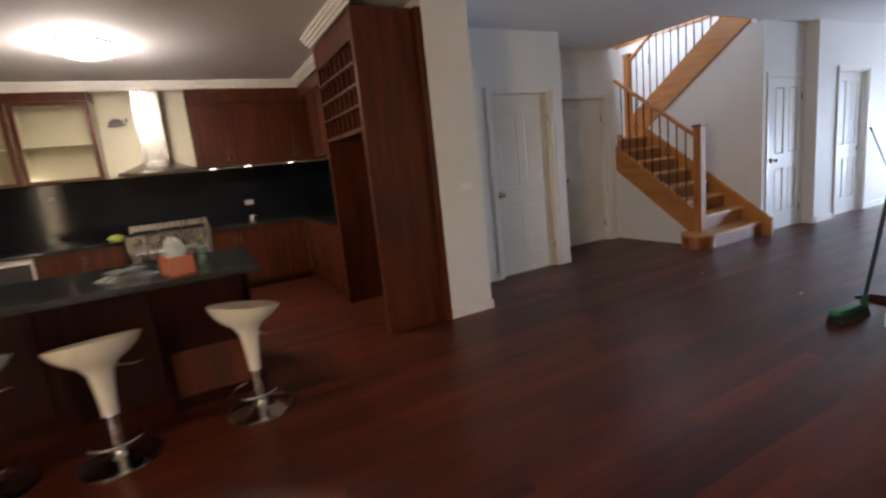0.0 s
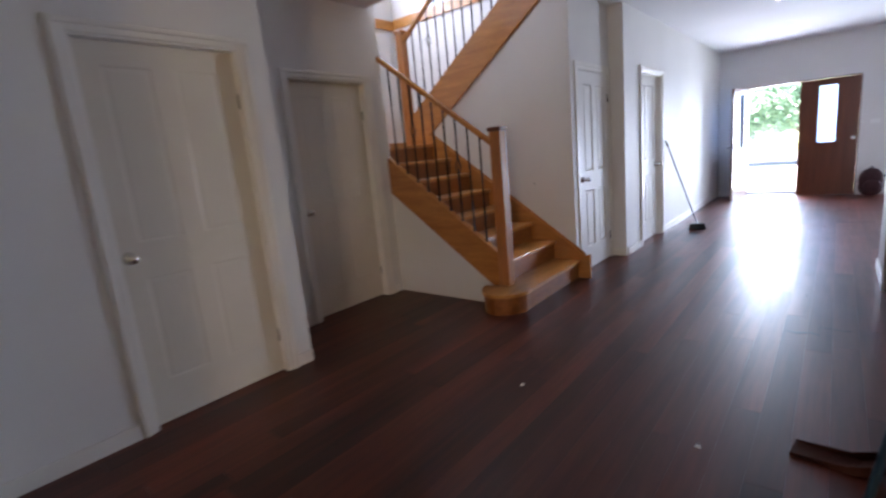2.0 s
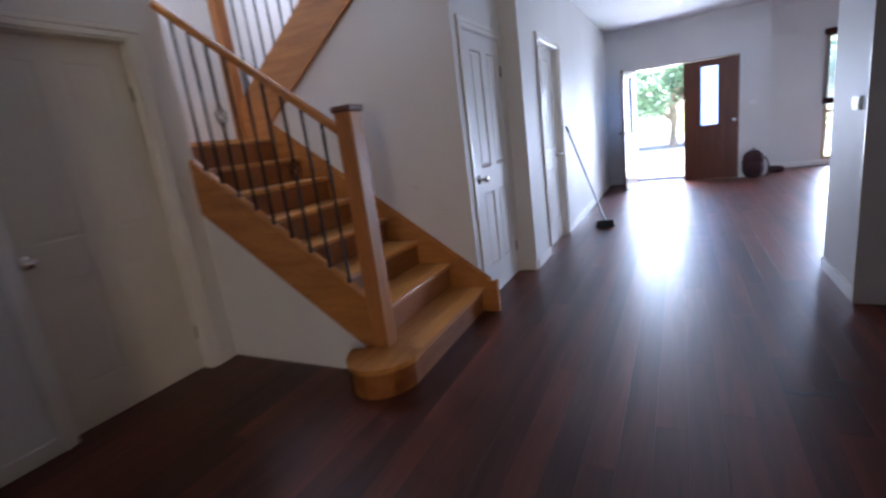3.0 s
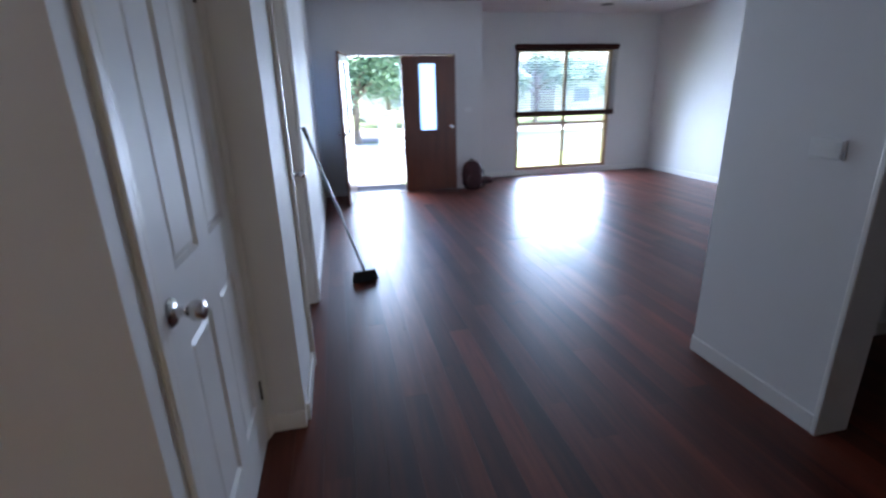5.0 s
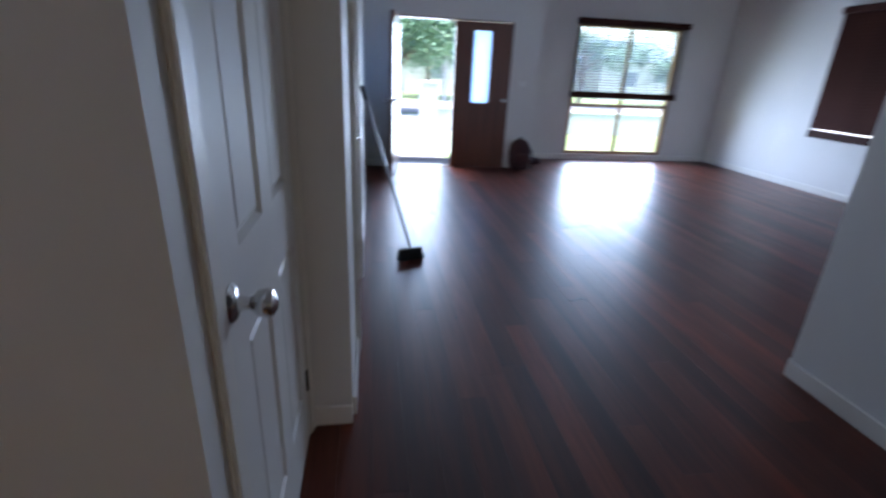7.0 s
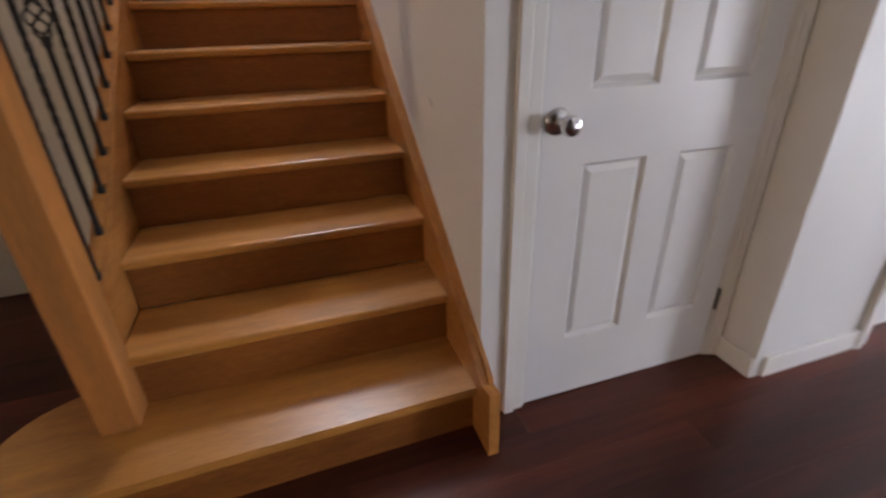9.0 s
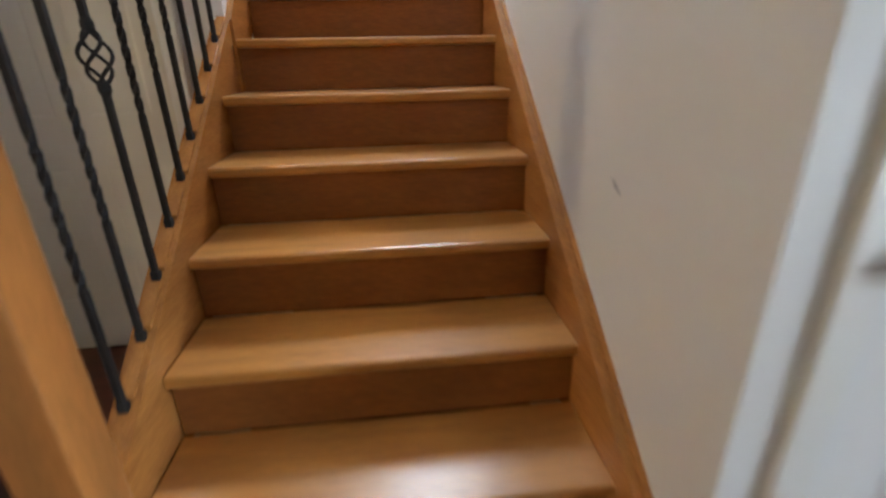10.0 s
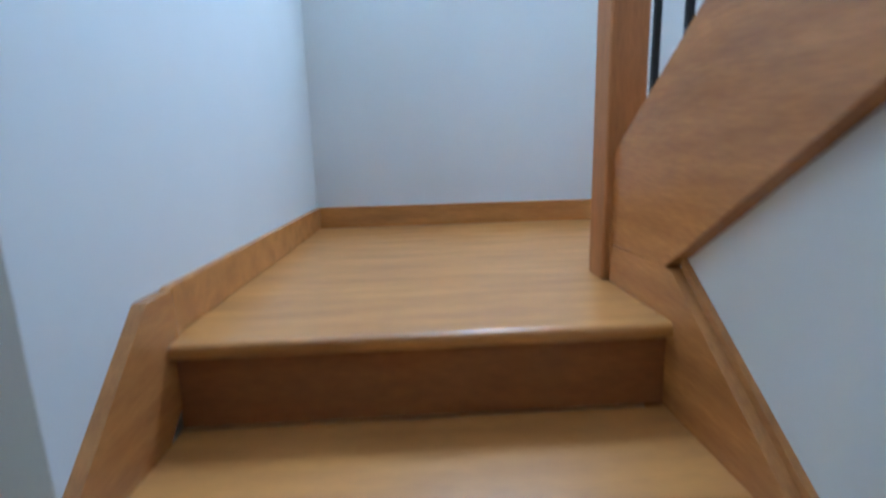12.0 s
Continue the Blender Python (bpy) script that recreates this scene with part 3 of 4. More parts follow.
for k in range(2, 9):
    if k < 8:
        if tread is None:
            bm = box(bmesh.new(), -RUN - 0.02, 0.0, SL + 0.02, SR, -0.032, 0.0)
            es = [e for e in bm.edges if all(abs(v.co.x) < 1e-5 for v in e.verts) and abs(e.verts[0].co.z - e.verts[1].co.z) < 1e-5]
            bmesh.ops.bevel(bm, geom=es, offset=0.010, segments=3, affect="EDGES", profile=0.5)
            tread = part("tread", bm, OAK, stairs)
            ob = tread
        else:
            ob = new("tread", tread.data)
            ob.parent = stairs
        ob.matrix_basis = pose(nose(k), 0, RISE * k)
    if riser is None:
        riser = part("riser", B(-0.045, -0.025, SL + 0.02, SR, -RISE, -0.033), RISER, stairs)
        ob = riser
    else:
        ob = new("riser", riser.data)
        ob.parent = stairs
    ob.matrix_basis = pose(nose(k), 0, RISE * k)
bm = prism(bmesh.new(), [(-3.30, SL), (nose(8), SL), (nose(8), SR), (-2.09, SR), (-2.09, 1.12), (-3.30, 1.12)], "z", 1.488, 1.52)
es = [e for e in bm.edges if all(abs(v.co.x - nose(8)) < 1e-5 for v in e.verts) and abs(e.verts[0].co.z - e.verts[1].co.z) < 1e-5]
bmesh.ops.bevel(bm, geom=es, offset=0.010, segments=3, affect="EDGES", profile=0.5)
part("landing", bm, OAK, stairs)


def string_board(x_hi, x_lo, up, down, y0, y1, name, extra=None, material=None):
    poly = [(x_lo, line(x_lo, up)), (x_hi, line(x_hi, up)), (x_hi, line(x_hi, -down)), (x_lo, line(x_lo, -down))]
    return part(name, prism(bmesh.new(), extra or poly, "y", y0, y1), material or OAKX, stairs)


xe, xt = -0.235, -1.50
string_board(xe, xt, 0.075, 0.28, -1.062, -1.005, "outer_string")
part("outer_string_wall_end", prism(bmesh.new(), [(xt, line(xt, 0.075)), (-1.73, 1.62), (-1.82, 1.62), (-1.82, 1.40), (xt, line(xt, -0.2))], "y", SL, -0.995), OAKX, stairs)
string_board(0.155, -1.80, 0.0, 0.0, 0.0, 0.035, "wall_string",
             [(0.155, 0.0), (0.155, 0.25), (0.10, line(0.10, 0.085)), (-1.80, line(-1.80, 0.085)), (-2.10, 1.62), (-2.10, 1.40), (-1.80, 1.25), (-0.1, 0.0)])
part("string_cap", prism(bmesh.new(), [(0.10, line(0.10, 0.086)), (-1.80, line(-1.80, 0.086)), (-1.80, line(-1.80, 0.106)), (0.10, line(0.10, 0.106))], "y", 0.022, 0.036), OAKX, stairs)
part("landing_skirting", box(B(-3.30, -3.282, SL, 1.12, 1.52, 1.625, bevel=0.003), -3.282, -1.82, SL, SL + 0.018, 1.52, 1.625, bevel=0.003), OAK, stairs)

# upper flight
UX = -2.06


def upline(x, up=0.0):
    return 1.52 + RISE + (x - UX) / RUN * RISE + up


part("upper_string", prism(bmesh.new(), [(-2.12, 1.52), (-1.98, 1.52), (-1.84, 1.62), (0.05, 1.62 + 1.89 * RISE / RUN), (0.05, 1.62 + 1.89 * RISE / RUN + 0.44), (-2.12, 1.62 - 0.28 * RISE / RUN + 0.44)], "y", 0.006, 0.056), OAKX, stairs, "broad varnished timber string of the upper flight")
part("upper_string_bead", prism(bmesh.new(), [(-1.86, 1.600), (0.02, 1.600 + 1.88 * RISE / RUN), (0.02, 1.622 + 1.88 * RISE / RUN), (-1.86, 1.622)], "y", 0.002, 0.034), OAKX, stairs)
for k in range(1, 8):
    x, z = UX + RUN * (k - 1), 1.52 + RISE * k
    part("tread", B(x - 0.02, x + RUN + 0.01, 0.056, 1.12, z - 0.032, z), OAK, stairs)
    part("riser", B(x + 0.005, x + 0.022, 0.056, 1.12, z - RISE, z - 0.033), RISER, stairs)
part("soffit", prism(bmesh.new(), [(-1.95, 1.50), (0.0, 2.92), (0.0, 2.95), (-1.95, 1.53)], "y", 0.12, 1.10), WALL, stairs)


def newel(x, y, z0, z1, s=0.105, cap=None):
    bm = box(bmesh.new(), x - s / 2, x + s / 2, y - s / 2, y + s / 2, z0, z1 - 0.035, bevel=0.006, seg=2)
    p = part("newel_post", bm, OAKZ, stairs)
    c = box(bmesh.new(), x - s / 2 - 0.012, x + s / 2 + 0.012, y - s / 2 - 0.012, y + s / 2 + 0.012, z1 - 0.035, z1, bevel=0.010, seg=2)
    part("cap", c, cap or OAKZ, p)
    return p


newel(-0.185, -1.030, RISE, 1.565, cap=DOORWOOD)
newel(-2.165, 0.035, 1.52, 2.90, 0.10)


def handrail(a, b, w=0.062, h=0.05):
    a, b = Vector(a), Vector(b)
    bm = bmesh.new()
    prof = [(-0.5, 0.0), (-0.5, 0.6), (-0.36, 0.88), (0, 1.0), (0.36, 0.88), (0.5, 0.6), (0.5, 0.0), (0.3, -0.15), (-0.3, -0.15)]
    r = [[bm.verts.new(p + Vector((0, q[0] * w, q[1] * h - h))) for q in prof] for p in (a, b)]
    n = len(prof)
    for i in range(n):
        bm.faces.new((r[0][i], r[0][(i + 1) % n], r[1][(i + 1) % n], r[1][i]))
    bm.faces.new(r[0])
    bm.faces.new(r[1][::-1])
    bmesh.ops.recalc_face_normals(bm, faces=bm.faces[:])
    return part("handrail", bm, OAKX, stairs, smooth=True)


handrail((-0.235, -1.033, line(-0.235, 1.062)), (-1.51, -1.033, line(-1.51, 1.062)))
handrail((-2.115, 0.035, 2.82), (0.0, 0.035, 2.82 + 2.115 * RISE / RUN))


def baluster(x, y, z0, z1, basket, mid=0.62):
    """A square black iron bar with a twisted stretch, or a basket in its middle, standing in a shoe."""
    s = 0.0095
    bm = bmesh.new()
    if basket:
        c = z0 + mid * (z1 - z0)
        tube(bm, [(x, y, z0 + 0.02), (x, y, c - 0.065)], s, square=True)
        bar = part("baluster", bm, IRON, stairs, "black iron baluster with twisted basket")
        part("upper_bar", tube(bmesh.new(), [(x, y, c + 0.065), (x, y, z1)], s, square=True), IRON, bar)
        bk = bmesh.new()
        for zc in (c - 0.06, c + 0.06):
            lathe(bk, [(0.009, zc - 0.016), (0.013, zc - 0.006), (0.013, zc + 0.006), (0.009, zc + 0.016)], (x, y, 0), 10)
        for q in range(4):
            path = []
            for i in range(13):
                f = i / 12
                a = q * math.pi / 2 + f * math.pi * 1.15
                r = 0.004 + 0.026 * math.sin(math.pi * f) ** 0.8
                path.append((x + r * math.cos(a), y + r * math.sin(a), c - 0.055 + 0.11 * f))
            tube(bk, path, 0.0042, 6)
        part("basket", bk, IRON, bar)
    else:
        c0, c1 = z0 + 0.30 * (z1 - z0), z0 + 0.62 * (z1 - z0)
        steps = [(z0 + 0.02, 0.0)] + [(c0 + (c1 - c0) * i / 16, i * math.pi / 4) for i in range(17)] + [(z1, 0.0)]
        rings = [[bm.verts.new((x + s * math.cos(a0 + (j + 0.5) * math.pi / 2), y + s * math.sin(a0 + (j + 0.5) * math.pi / 2), z)) for j in range(4)] for z, a0 in steps]
        for a, b in zip(rings, rings[1:]):
            for j in range(4):
                bm.faces.new((a[j], a[(j + 1) % 4], b[(j + 1) % 4], b[j]))
        bar = part("baluster", bm, IRON, stairs)
    part("shoe", tube(bmesh.new(), [(x, y, z0), (x, y, z0 + 0.022)], 0.013, square=True), IRON, bar)


for i in range(9):
    x = -0.37 - 0.1275 * i
    baluster(x, -1.033, line(x, 0.075), line(x, 1.062) - 0.05, i in (2, 6), 0.54)
    part("fillet", prism(bmesh.new(), [(x - 0.018, line(x - 0.018, 0.076)), (x - 0.110, line(x - 0.110, 0.076)), (x - 0.110, line(x - 0.110, 0.087)), (x - 0.018, line(x - 0.018, 0.087))], "y", -1.048, -1.018), OAKX, stairs)
for i in range(14):
    x = -1.98 + 0.1275 * i
    zb = 1.62 + (x + 1.84) * RISE / RUN + 0.44
    baluster(x, 0.033, zb, 2.82 - 0.06 + (x + 2.115) * RISE / RUN, i in (2, 6, 10))
structure("trim_stairwell", box(B(-3.30, -3.27, SL, 1.12, 3.28, 3.42, bevel=0.004), -3.27, -0.05, 1.09, 1.12, 3.30, 3.44, bevel=0.004), OAK, "honey timber band round the upper stairwell", "trim")


# ---- kitchen ----
def cabinet(name, label, width, z0, z1, depth, doors, at, turn, handles="v", material=None, group="kitchen cabinets", drawers=0):
    """A cabinet unit: local x runs along the front, which is at local y = 0 and faces -y; the body lies behind it."""
    c = thing(name, label, "cabinet", at, turn, group)
    m = material or CHERRY
    kick = 0.1 if z0 == 0 else 0.0
    bm = box(bmesh.new(), 0.001, width - 0.001, 0.02, depth, z0 + kick, z1)
    if kick:
        box(bm, 0.001, width - 0.001, 0.07, depth, 0, kick)
    part("body", bm, m, c)
    w = width / doors

    def front(a, b, c0, c1, kind):
        bm = bmesh.new()
        s = 0.06 if c1 - c0 > 0.25 else 0.035
        box(bm, a + 0.002, a + s, 0, 0.019, c0 + 0.002, c1 - 0.002)
        box(bm, b - s, b - 0.002, 0, 0.019, c0 + 0.002, c1 - 0.002)
        box(bm, a + s, b - s, 0, 0.019, c0 + 0.002, c0 + s)
        box(bm, a + s, b - s, 0, 0.019, c1 - s, c1 - 0.002)
        box(bm, a + s, b - s, 0.008, 0.018, c0 + s, c1 - s)
        box(bm, a + s + 0.03, b - s - 0.03, 0.003, 0.009, c0 + s + 0.03, c1 - s - 0.03, bevel=0.004)
        return part(kind, bm, m, c)
    if drawers:
        hh = (z1 - z0 - kick) / drawers
        for i in range(drawers):
            d = front(0, width, z0 + kick + hh * i, z0 + kick + hh * (i + 1), "drawer")
            z = z0 + kick + hh * (i + 0.72)
            part("handle", tube(bmesh.new(), [(width / 2 - 0.08, 0, z), (width / 2 - 0.075, -0.025, z), (width / 2 + 0.075, -0.025, z), (width / 2 + 0.08, 0, z)], 0.0065, 8), PULL, d, "chrome bow handle")
    else:
        for i in range(doors):
            d = front(w * i, w * (i + 1), z0 + kick, z1, "door")
            hx = w * i + (w - 0.035 if i % 2 == 0 else 0.035)
            zc = z1 - 0.12 if kick else z0 + 0.13
            part("handle", tube(bmesh.new(), [(hx, 0, zc - 0.065), (hx, -0.025, zc - 0.06), (hx, -0.025, zc + 0.06), (hx, 0, zc + 0.065)], 0.0065, 8), PULL, d, "chrome bow handle")
    return c


KX = -3.18      # fronts of the back run; they face +x, so local x runs along +y
BASE = "red-brown timber base cabinet under the black stone top"
for y0, w, n in ((-8.52, 0.86, 2), (-6.66, 0.60, 2), (-6.06, 0.60, 2)):
    cabinet("base_cabinet", BASE, w, 0, 0.86, 0.60, n, (KX, y0, 0), 90)
for x0, w in ((-3.14, 0.86), (-2.28, 0.87)):
    cabinet("drawer_cabinet", "red-brown timber drawer cabinet with chrome bow handles", w, 0, 0.86, 0.56, 1, (x0, -5.46, 0), 0, drawers=3)
UP = "red-brown timber wall cabinet with panelled doors, closed"
for y0 in (-6.68, -5.82):
    cabinet("wall_cabinet", UP, 0.86, 1.69, 2.52, 0.34, 2, (-3.44, y0, 0), 90)
for x0, w in ((-3.06, 0.82), (-2.24, 0.83)):
    cabinet("wall_cabinet", UP, w, 1.69, 2.52, 0.32, 2, (x0, -5.22, 0), 0)
pel = thing("pelmet", "red-brown timber pelmet above the wall cabinets", "pelmet")
part("board", B(-3.80, -3.43, -6.68, -4.96, 2.521, 2.70), CHERRY, pel)
part("board", B(-3.43, -1.41, -5.23, -4.89, 2.521, 2.70), CHERRY, pel)
part("board", B(-3.80, -3.43, -9.30, -7.70, 2.60, 2.72), CHERRY, pel)


def glass_cabinet(y0, width):
    c = thing("glass_wall_cabinet", "glass-fronted wall cabinet with cream shelves, empty", "cabinet", (-3.44, y0, 0), 90, "kitchen cabinets")
    z0, z1 = 1.67, 2.598
    bm = bmesh.new()
    box(bm, 0, 0.018, 0.02, 0.355, z0, z1)
    box(bm, width - 0.018, width, 0.02, 0.355, z0, z1)
    box(bm, 0.018, width - 0.018, 0.02, 0.355, z0, z0 + 0.018)
    box(bm, 0.018, width - 0.018, 0.02, 0.355, z1 - 0.018, z1)
    box(bm, 0.018, width - 0.018, 0.34, 0.355, z0 + 0.018, z1 - 0.018)
    part("body", bm, CREAM, c, "cream cabinet interior")
    part("shelf", B(0.018, width - 0.018, 0.04, 0.34, z0 + 0.42, z0 + 0.438), CREAM, c)
    bm = bmesh.new()
    s = 0.055
    box(bm, 0.002, s, 0, 0.019, z0, z1)
    box(bm, width - s, width - 0.002, 0, 0.019, z0, z1)
    box(bm, s, width - s, 0, 0.019, z0, z0 + 0.03)
    box(bm, s, width - s, 0, 0.019, z1 - 0.045, z1)
    d = part("door", bm, CHERRY, c)
    part("pane", B(s - 0.005, width - s + 0.005, 0.009, 0.012, z0 + 0.025, z1 - 0.04), CABGLASS, d)
    return c


for y0 in (-9.28, -8.48):
    glass_cabinet(y0, 0.78)

st = thing("stone_benchtop", "polished black stone kitchen benchtop along the walls", "benchtop")
part("slab", B(-3.79, -3.15, -9.28, -7.64, 0.861, 0.90, bevel=0.004), STONE, st)
bm = B(-3.79, -3.15, -6.66, -4.90, 0.861, 0.90, bevel=0.004)
box(bm, -3.149, -1.41, -5.49, -4.90, 0.861, 0.90, bevel=0.004)
part("slab", bm, STONE, st)
bm = B(-3.80, -3.788, -10.0, -4.902, 0.90, 1.67)
box(bm, -3.788, -1.41, -4.902, -4.89, 0.90, 1.68)
structure("trim_splashback", bm, SPLASH, "glossy black glass kitchen splashback", "splashback")


def cornice(name, pts):
    """A stepped plaster cornice; pts: (x0, x1, y0, y1, side) runs at the ceiling."""
    bm = bmesh.new()
    for x0, x1, y0, y1, side in pts:
        for d, h in ((0.09, 0.025), (0.07, 0.05), (0.045, 0.075), (0.02, 0.10)):
            z0, z1 = 2.80 - h, 2.80 - h + 0.025
            if side == "x+":
                box(bm, x0, x0 + d, y0, y1, z0, z1)
            else:
                box(bm, x0, x1, y1 - d, y1, z0, z1)
    return structure(name, bm, TRIM, "white stepped plaster cornice", "cornice")


cornice("trim_cornice", [(-3.43, 0, -10.2, -4.97, "x+"), (-3.34, -1.40, 0, -5.23, "y-"), (-1.40, -0.05, 0, -5.485, "y-")])

# tall fridge housing with wine rack
tall = thing("fridge_housing", "tall red-brown timber fridge housing with wine rack above an empty recess", "cabinet", group="kitchen cabinets")
part("side_panel", B(-0.16, -0.085, -5.485, -4.892, 0, 2.70, bevel=0.003), CHERRY, tall)
part("side_panel", B(-1.40, -1.34, -5.465, -4.892, 0, 2.70, bevel=0.003), CHERRY, tall)
# recess backs take the timber copy with shade in its colour
part("back_panel", B(-1.34, -0.16, -4.915, -4.895, 0, 1.78), CHERRY_SHADE, tall)
part("top_box", B(-1.34, -0.16, -5.465, -4.895, 2.48, 2.70), CHERRY, tall)
part("fixed_shelf", B(-1.34, -0.16, -5.465, -4.895, 1.75, 1.79), CHERRY, tall)
rack = part("wine_rack", B(-1.34, -0.16, -4.93, -4.90, 1.79, 2.48), CHERRY_SHADE, tall, "wine rack with square pigeonholes")
for i in range(1, 4):
    z = 1.79 + 0.69 * i / 4
    part("rack_shelf", B(-1.34, -0.16, -5.465, -4.93, z - 0.010, z + 0.010), CHERRY, rack)
for i in range(1, 8):
    x = -1.34 + 1.18 * i / 8
    for j in range(4):
        part("rack_divider", B(x - 0.009, x + 0.009, -5.46, -4.935, 1.79 + 0.1725 * j + 0.0105, 1.79 + 0.1725 * (j + 1) - 0.0105), CHERRY, rack)
part("filler_strip", B(-0.085, -0.032, -4.95, -4.892, 0, 2.70), CHERRY, tall)

# cooker and rangehood
ck = thing("cooker", "stainless steel freestanding cooker with gas hob", "cooker", (-3.16, -7.62, 0), 90)
part("body", B(0, 0.94, 0.02, 0.62, 0.1, 0.90, bevel=0.004), STEEL, ck)
part("plinth", B(0.02, 0.92, 0.06, 0.6, 0, 0.1), BLACK, ck)
part("hob", B(0, 0.94, -0.005, 0.62, 0.901, 0.925, bevel=0.005), STEEL, ck)
part("backguard", B(0, 0.94, 0.58, 0.62, 0.926, 1.03, bevel=0.004), STEEL, ck)
for x in (0.05, 0.335, 0.62):
    bm = bmesh.new()
    for y in (0.06, 0.18, 0.30, 0.42, 0.54):
        box(bm, x, x + 0.265, y - 0.006, y + 0.006, 0.942, 0.956)
    for q in (0.0, 0.253):
        box(bm, x + q, x + q + 0.012, 0.054, 0.546, 0.925, 0.9415)
    part("pan_support", bm, IRON, ck)
for i in range(7):
    part("knob", lathe(bmesh.new(), [(0.024, 0.02), (0.024, 0.0), (0.018, -0.006), (0.016, -0.026), (0.010, -0.028)], (0.10 + 0.123 * i, 0, 0.835), 16, "y"), CHROME, ck, smooth=True)
od = part("oven_door", B(0.03, 0.91, 0.0, 0.02, 0.26, 0.75, bevel=0.004), STEEL, ck)
part("oven_window", B(0.12, 0.82, -0.004, 0.0, 0.34, 0.62), SPLASH, od)
part("handle", tube(bmesh.new(), [(0.08, 0, 0.70), (0.08, -0.05, 0.70), (0.86, -0.05, 0.70), (0.86, 0, 0.70)], 0.011), CHROME, od)

rh = thing("rangehood", "stainless steel canopy rangehood with a square flue", "rangehood", (-3.79, -7.13, 0), 90)
part("flue", B(-0.145, 0.145, -0.27, 0.0, 1.84, 2.80, bevel=0.003), STEEL, rh)
bm = bmesh.new()
n = 14
top, bot = [], []
for i in range(n + 1):
    a = math.pi * i / n
    top.append((-0.15 * math.cos(a) * 1.0, -0.28 * min(1, 1.5 * math.sin(a)), 1.84))
    bot.append((-0.46 * math.cos(a), -0.50 * math.sin(a) ** 0.5, 1.715))
T = [bm.verts.new(p) for p in top]
M = [bm.verts.new(p) for p in bot]
L2 = [bm.verts.new((p[0], p[1], 1.685)) for p in bot]
for i in range(n):
    bm.faces.new((T[i], T[i + 1], M[i + 1], M[i]))
    bm.faces.new((M[i], M[i + 1], L2[i + 1], L2[i]))
bm.faces.new(T[::-1])
bm.faces.new(L2)
bmesh.ops.recalc_face_normals(bm, faces=bm.faces[:])
part("canopy", bm, STEEL, rh, smooth=True)

# island
isl = thing("kitchen_island", "dark timber kitchen island with a black stone overhanging top", "kitchen island")
part("benchtop", B(-0.66, 0.42, -9.10, -6.50, 0.855, 0.90, bevel=0.006, seg=2), STONE, isl)
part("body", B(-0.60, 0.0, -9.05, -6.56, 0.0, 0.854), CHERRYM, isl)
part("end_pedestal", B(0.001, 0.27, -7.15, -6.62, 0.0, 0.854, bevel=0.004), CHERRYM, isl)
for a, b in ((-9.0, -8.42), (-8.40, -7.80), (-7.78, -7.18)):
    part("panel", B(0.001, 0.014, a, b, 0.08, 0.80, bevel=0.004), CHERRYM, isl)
part("panel", B(0.271, 0.283, -7.11, -6.66, 0.09, 0.40, bevel=0.004), CHERRY, isl)


def bar_stool(at, turn):
    s = thing("bar_stool", "cream plastic scoop bar stool on a chrome gas-lift base", "bar stool", at, turn, "stools at the island")
    bm = bmesh.new()
    seg = 32
    prof = [(0.036, 0.27), (0.040, 0.34), (0.050, 0.46), (0.062, 0.54), (0.095, 0.595), (0.150, 0.635), (0.190, 0.675), (0.212, 0.715), (0.215, 0.728), (0.205, 0.726),
            (0.180, 0.695), (0.135, 0.668), (0.06, 0.655), (0.004, 0.652)]
    rings = []
    for r, z in prof:
        z -= 0.035 * (z - 0.27) / 0.45
        ring = []
        for i in range(seg):
            a = 2 * math.pi * i / seg
            lift = 0.05 * max(0, (z - 0.60) / 0.13) * (r / 0.215) * math.cos(a)
            ring.append(bm.verts.new((r * 0.92 * math.cos(a), r * 1.02 * math.sin(a), z + lift)))
        rings.append(ring)
    for a, b in zip(rings, rings[1:]):
        for i in range(seg):
            bm.faces.new((a[i], a[(i + 1) % seg], b[(i + 1) % seg], b[i]))
    bm.faces.new(rings[0][::-1])
    bm.faces.new(rings[-1])
    bmesh.ops.recalc_face_normals(bm, faces=bm.faces[:])
    part("seat", bm, ABS, s, "cream moulded plastic seat and stem", smooth=True)
    part("base", lathe(bmesh.new(), [(0.205, 0), (0.207, 0.006), (0.19, 0.014), (0.10, 0.026), (0.045, 0.040), (0.034, 0.055)], seg=36), CHROME, s, smooth=True)
    part("pole", lathe(bmesh.new(), [(0.030, 0.05), (0.030, 0.17), (0.026, 0.172), (0.026, 0.272)], seg=20), CHROME, s, smooth=True)
    ring = []
    for i in range(25):
        a = math.radians(-115 + 230 * i / 24)
        ring.append((0.13 * math.cos(a) + 0.03, 0.14 * math.sin(a), 0.145))
    part("footrest", tube(bmesh.new(), ring, 0.009, 8), CHROME, s, smooth=True)
    part("lever", tube(bmesh.new(), [(0.0, 0.05, 0.535), (0.02, 0.15, 0.52), (0.02, 0.19, 0.525)], 0.005, 6), CHROME, s)
    return s


stool = bar_stool((0.68, -7.40, 0), 10)
copy_thing(stool, pose(0.59, -6.65, 0, 0, 0, -54))
copy_thing(stool, pose(0.60, -7.98, 0, 0, 0, 5))

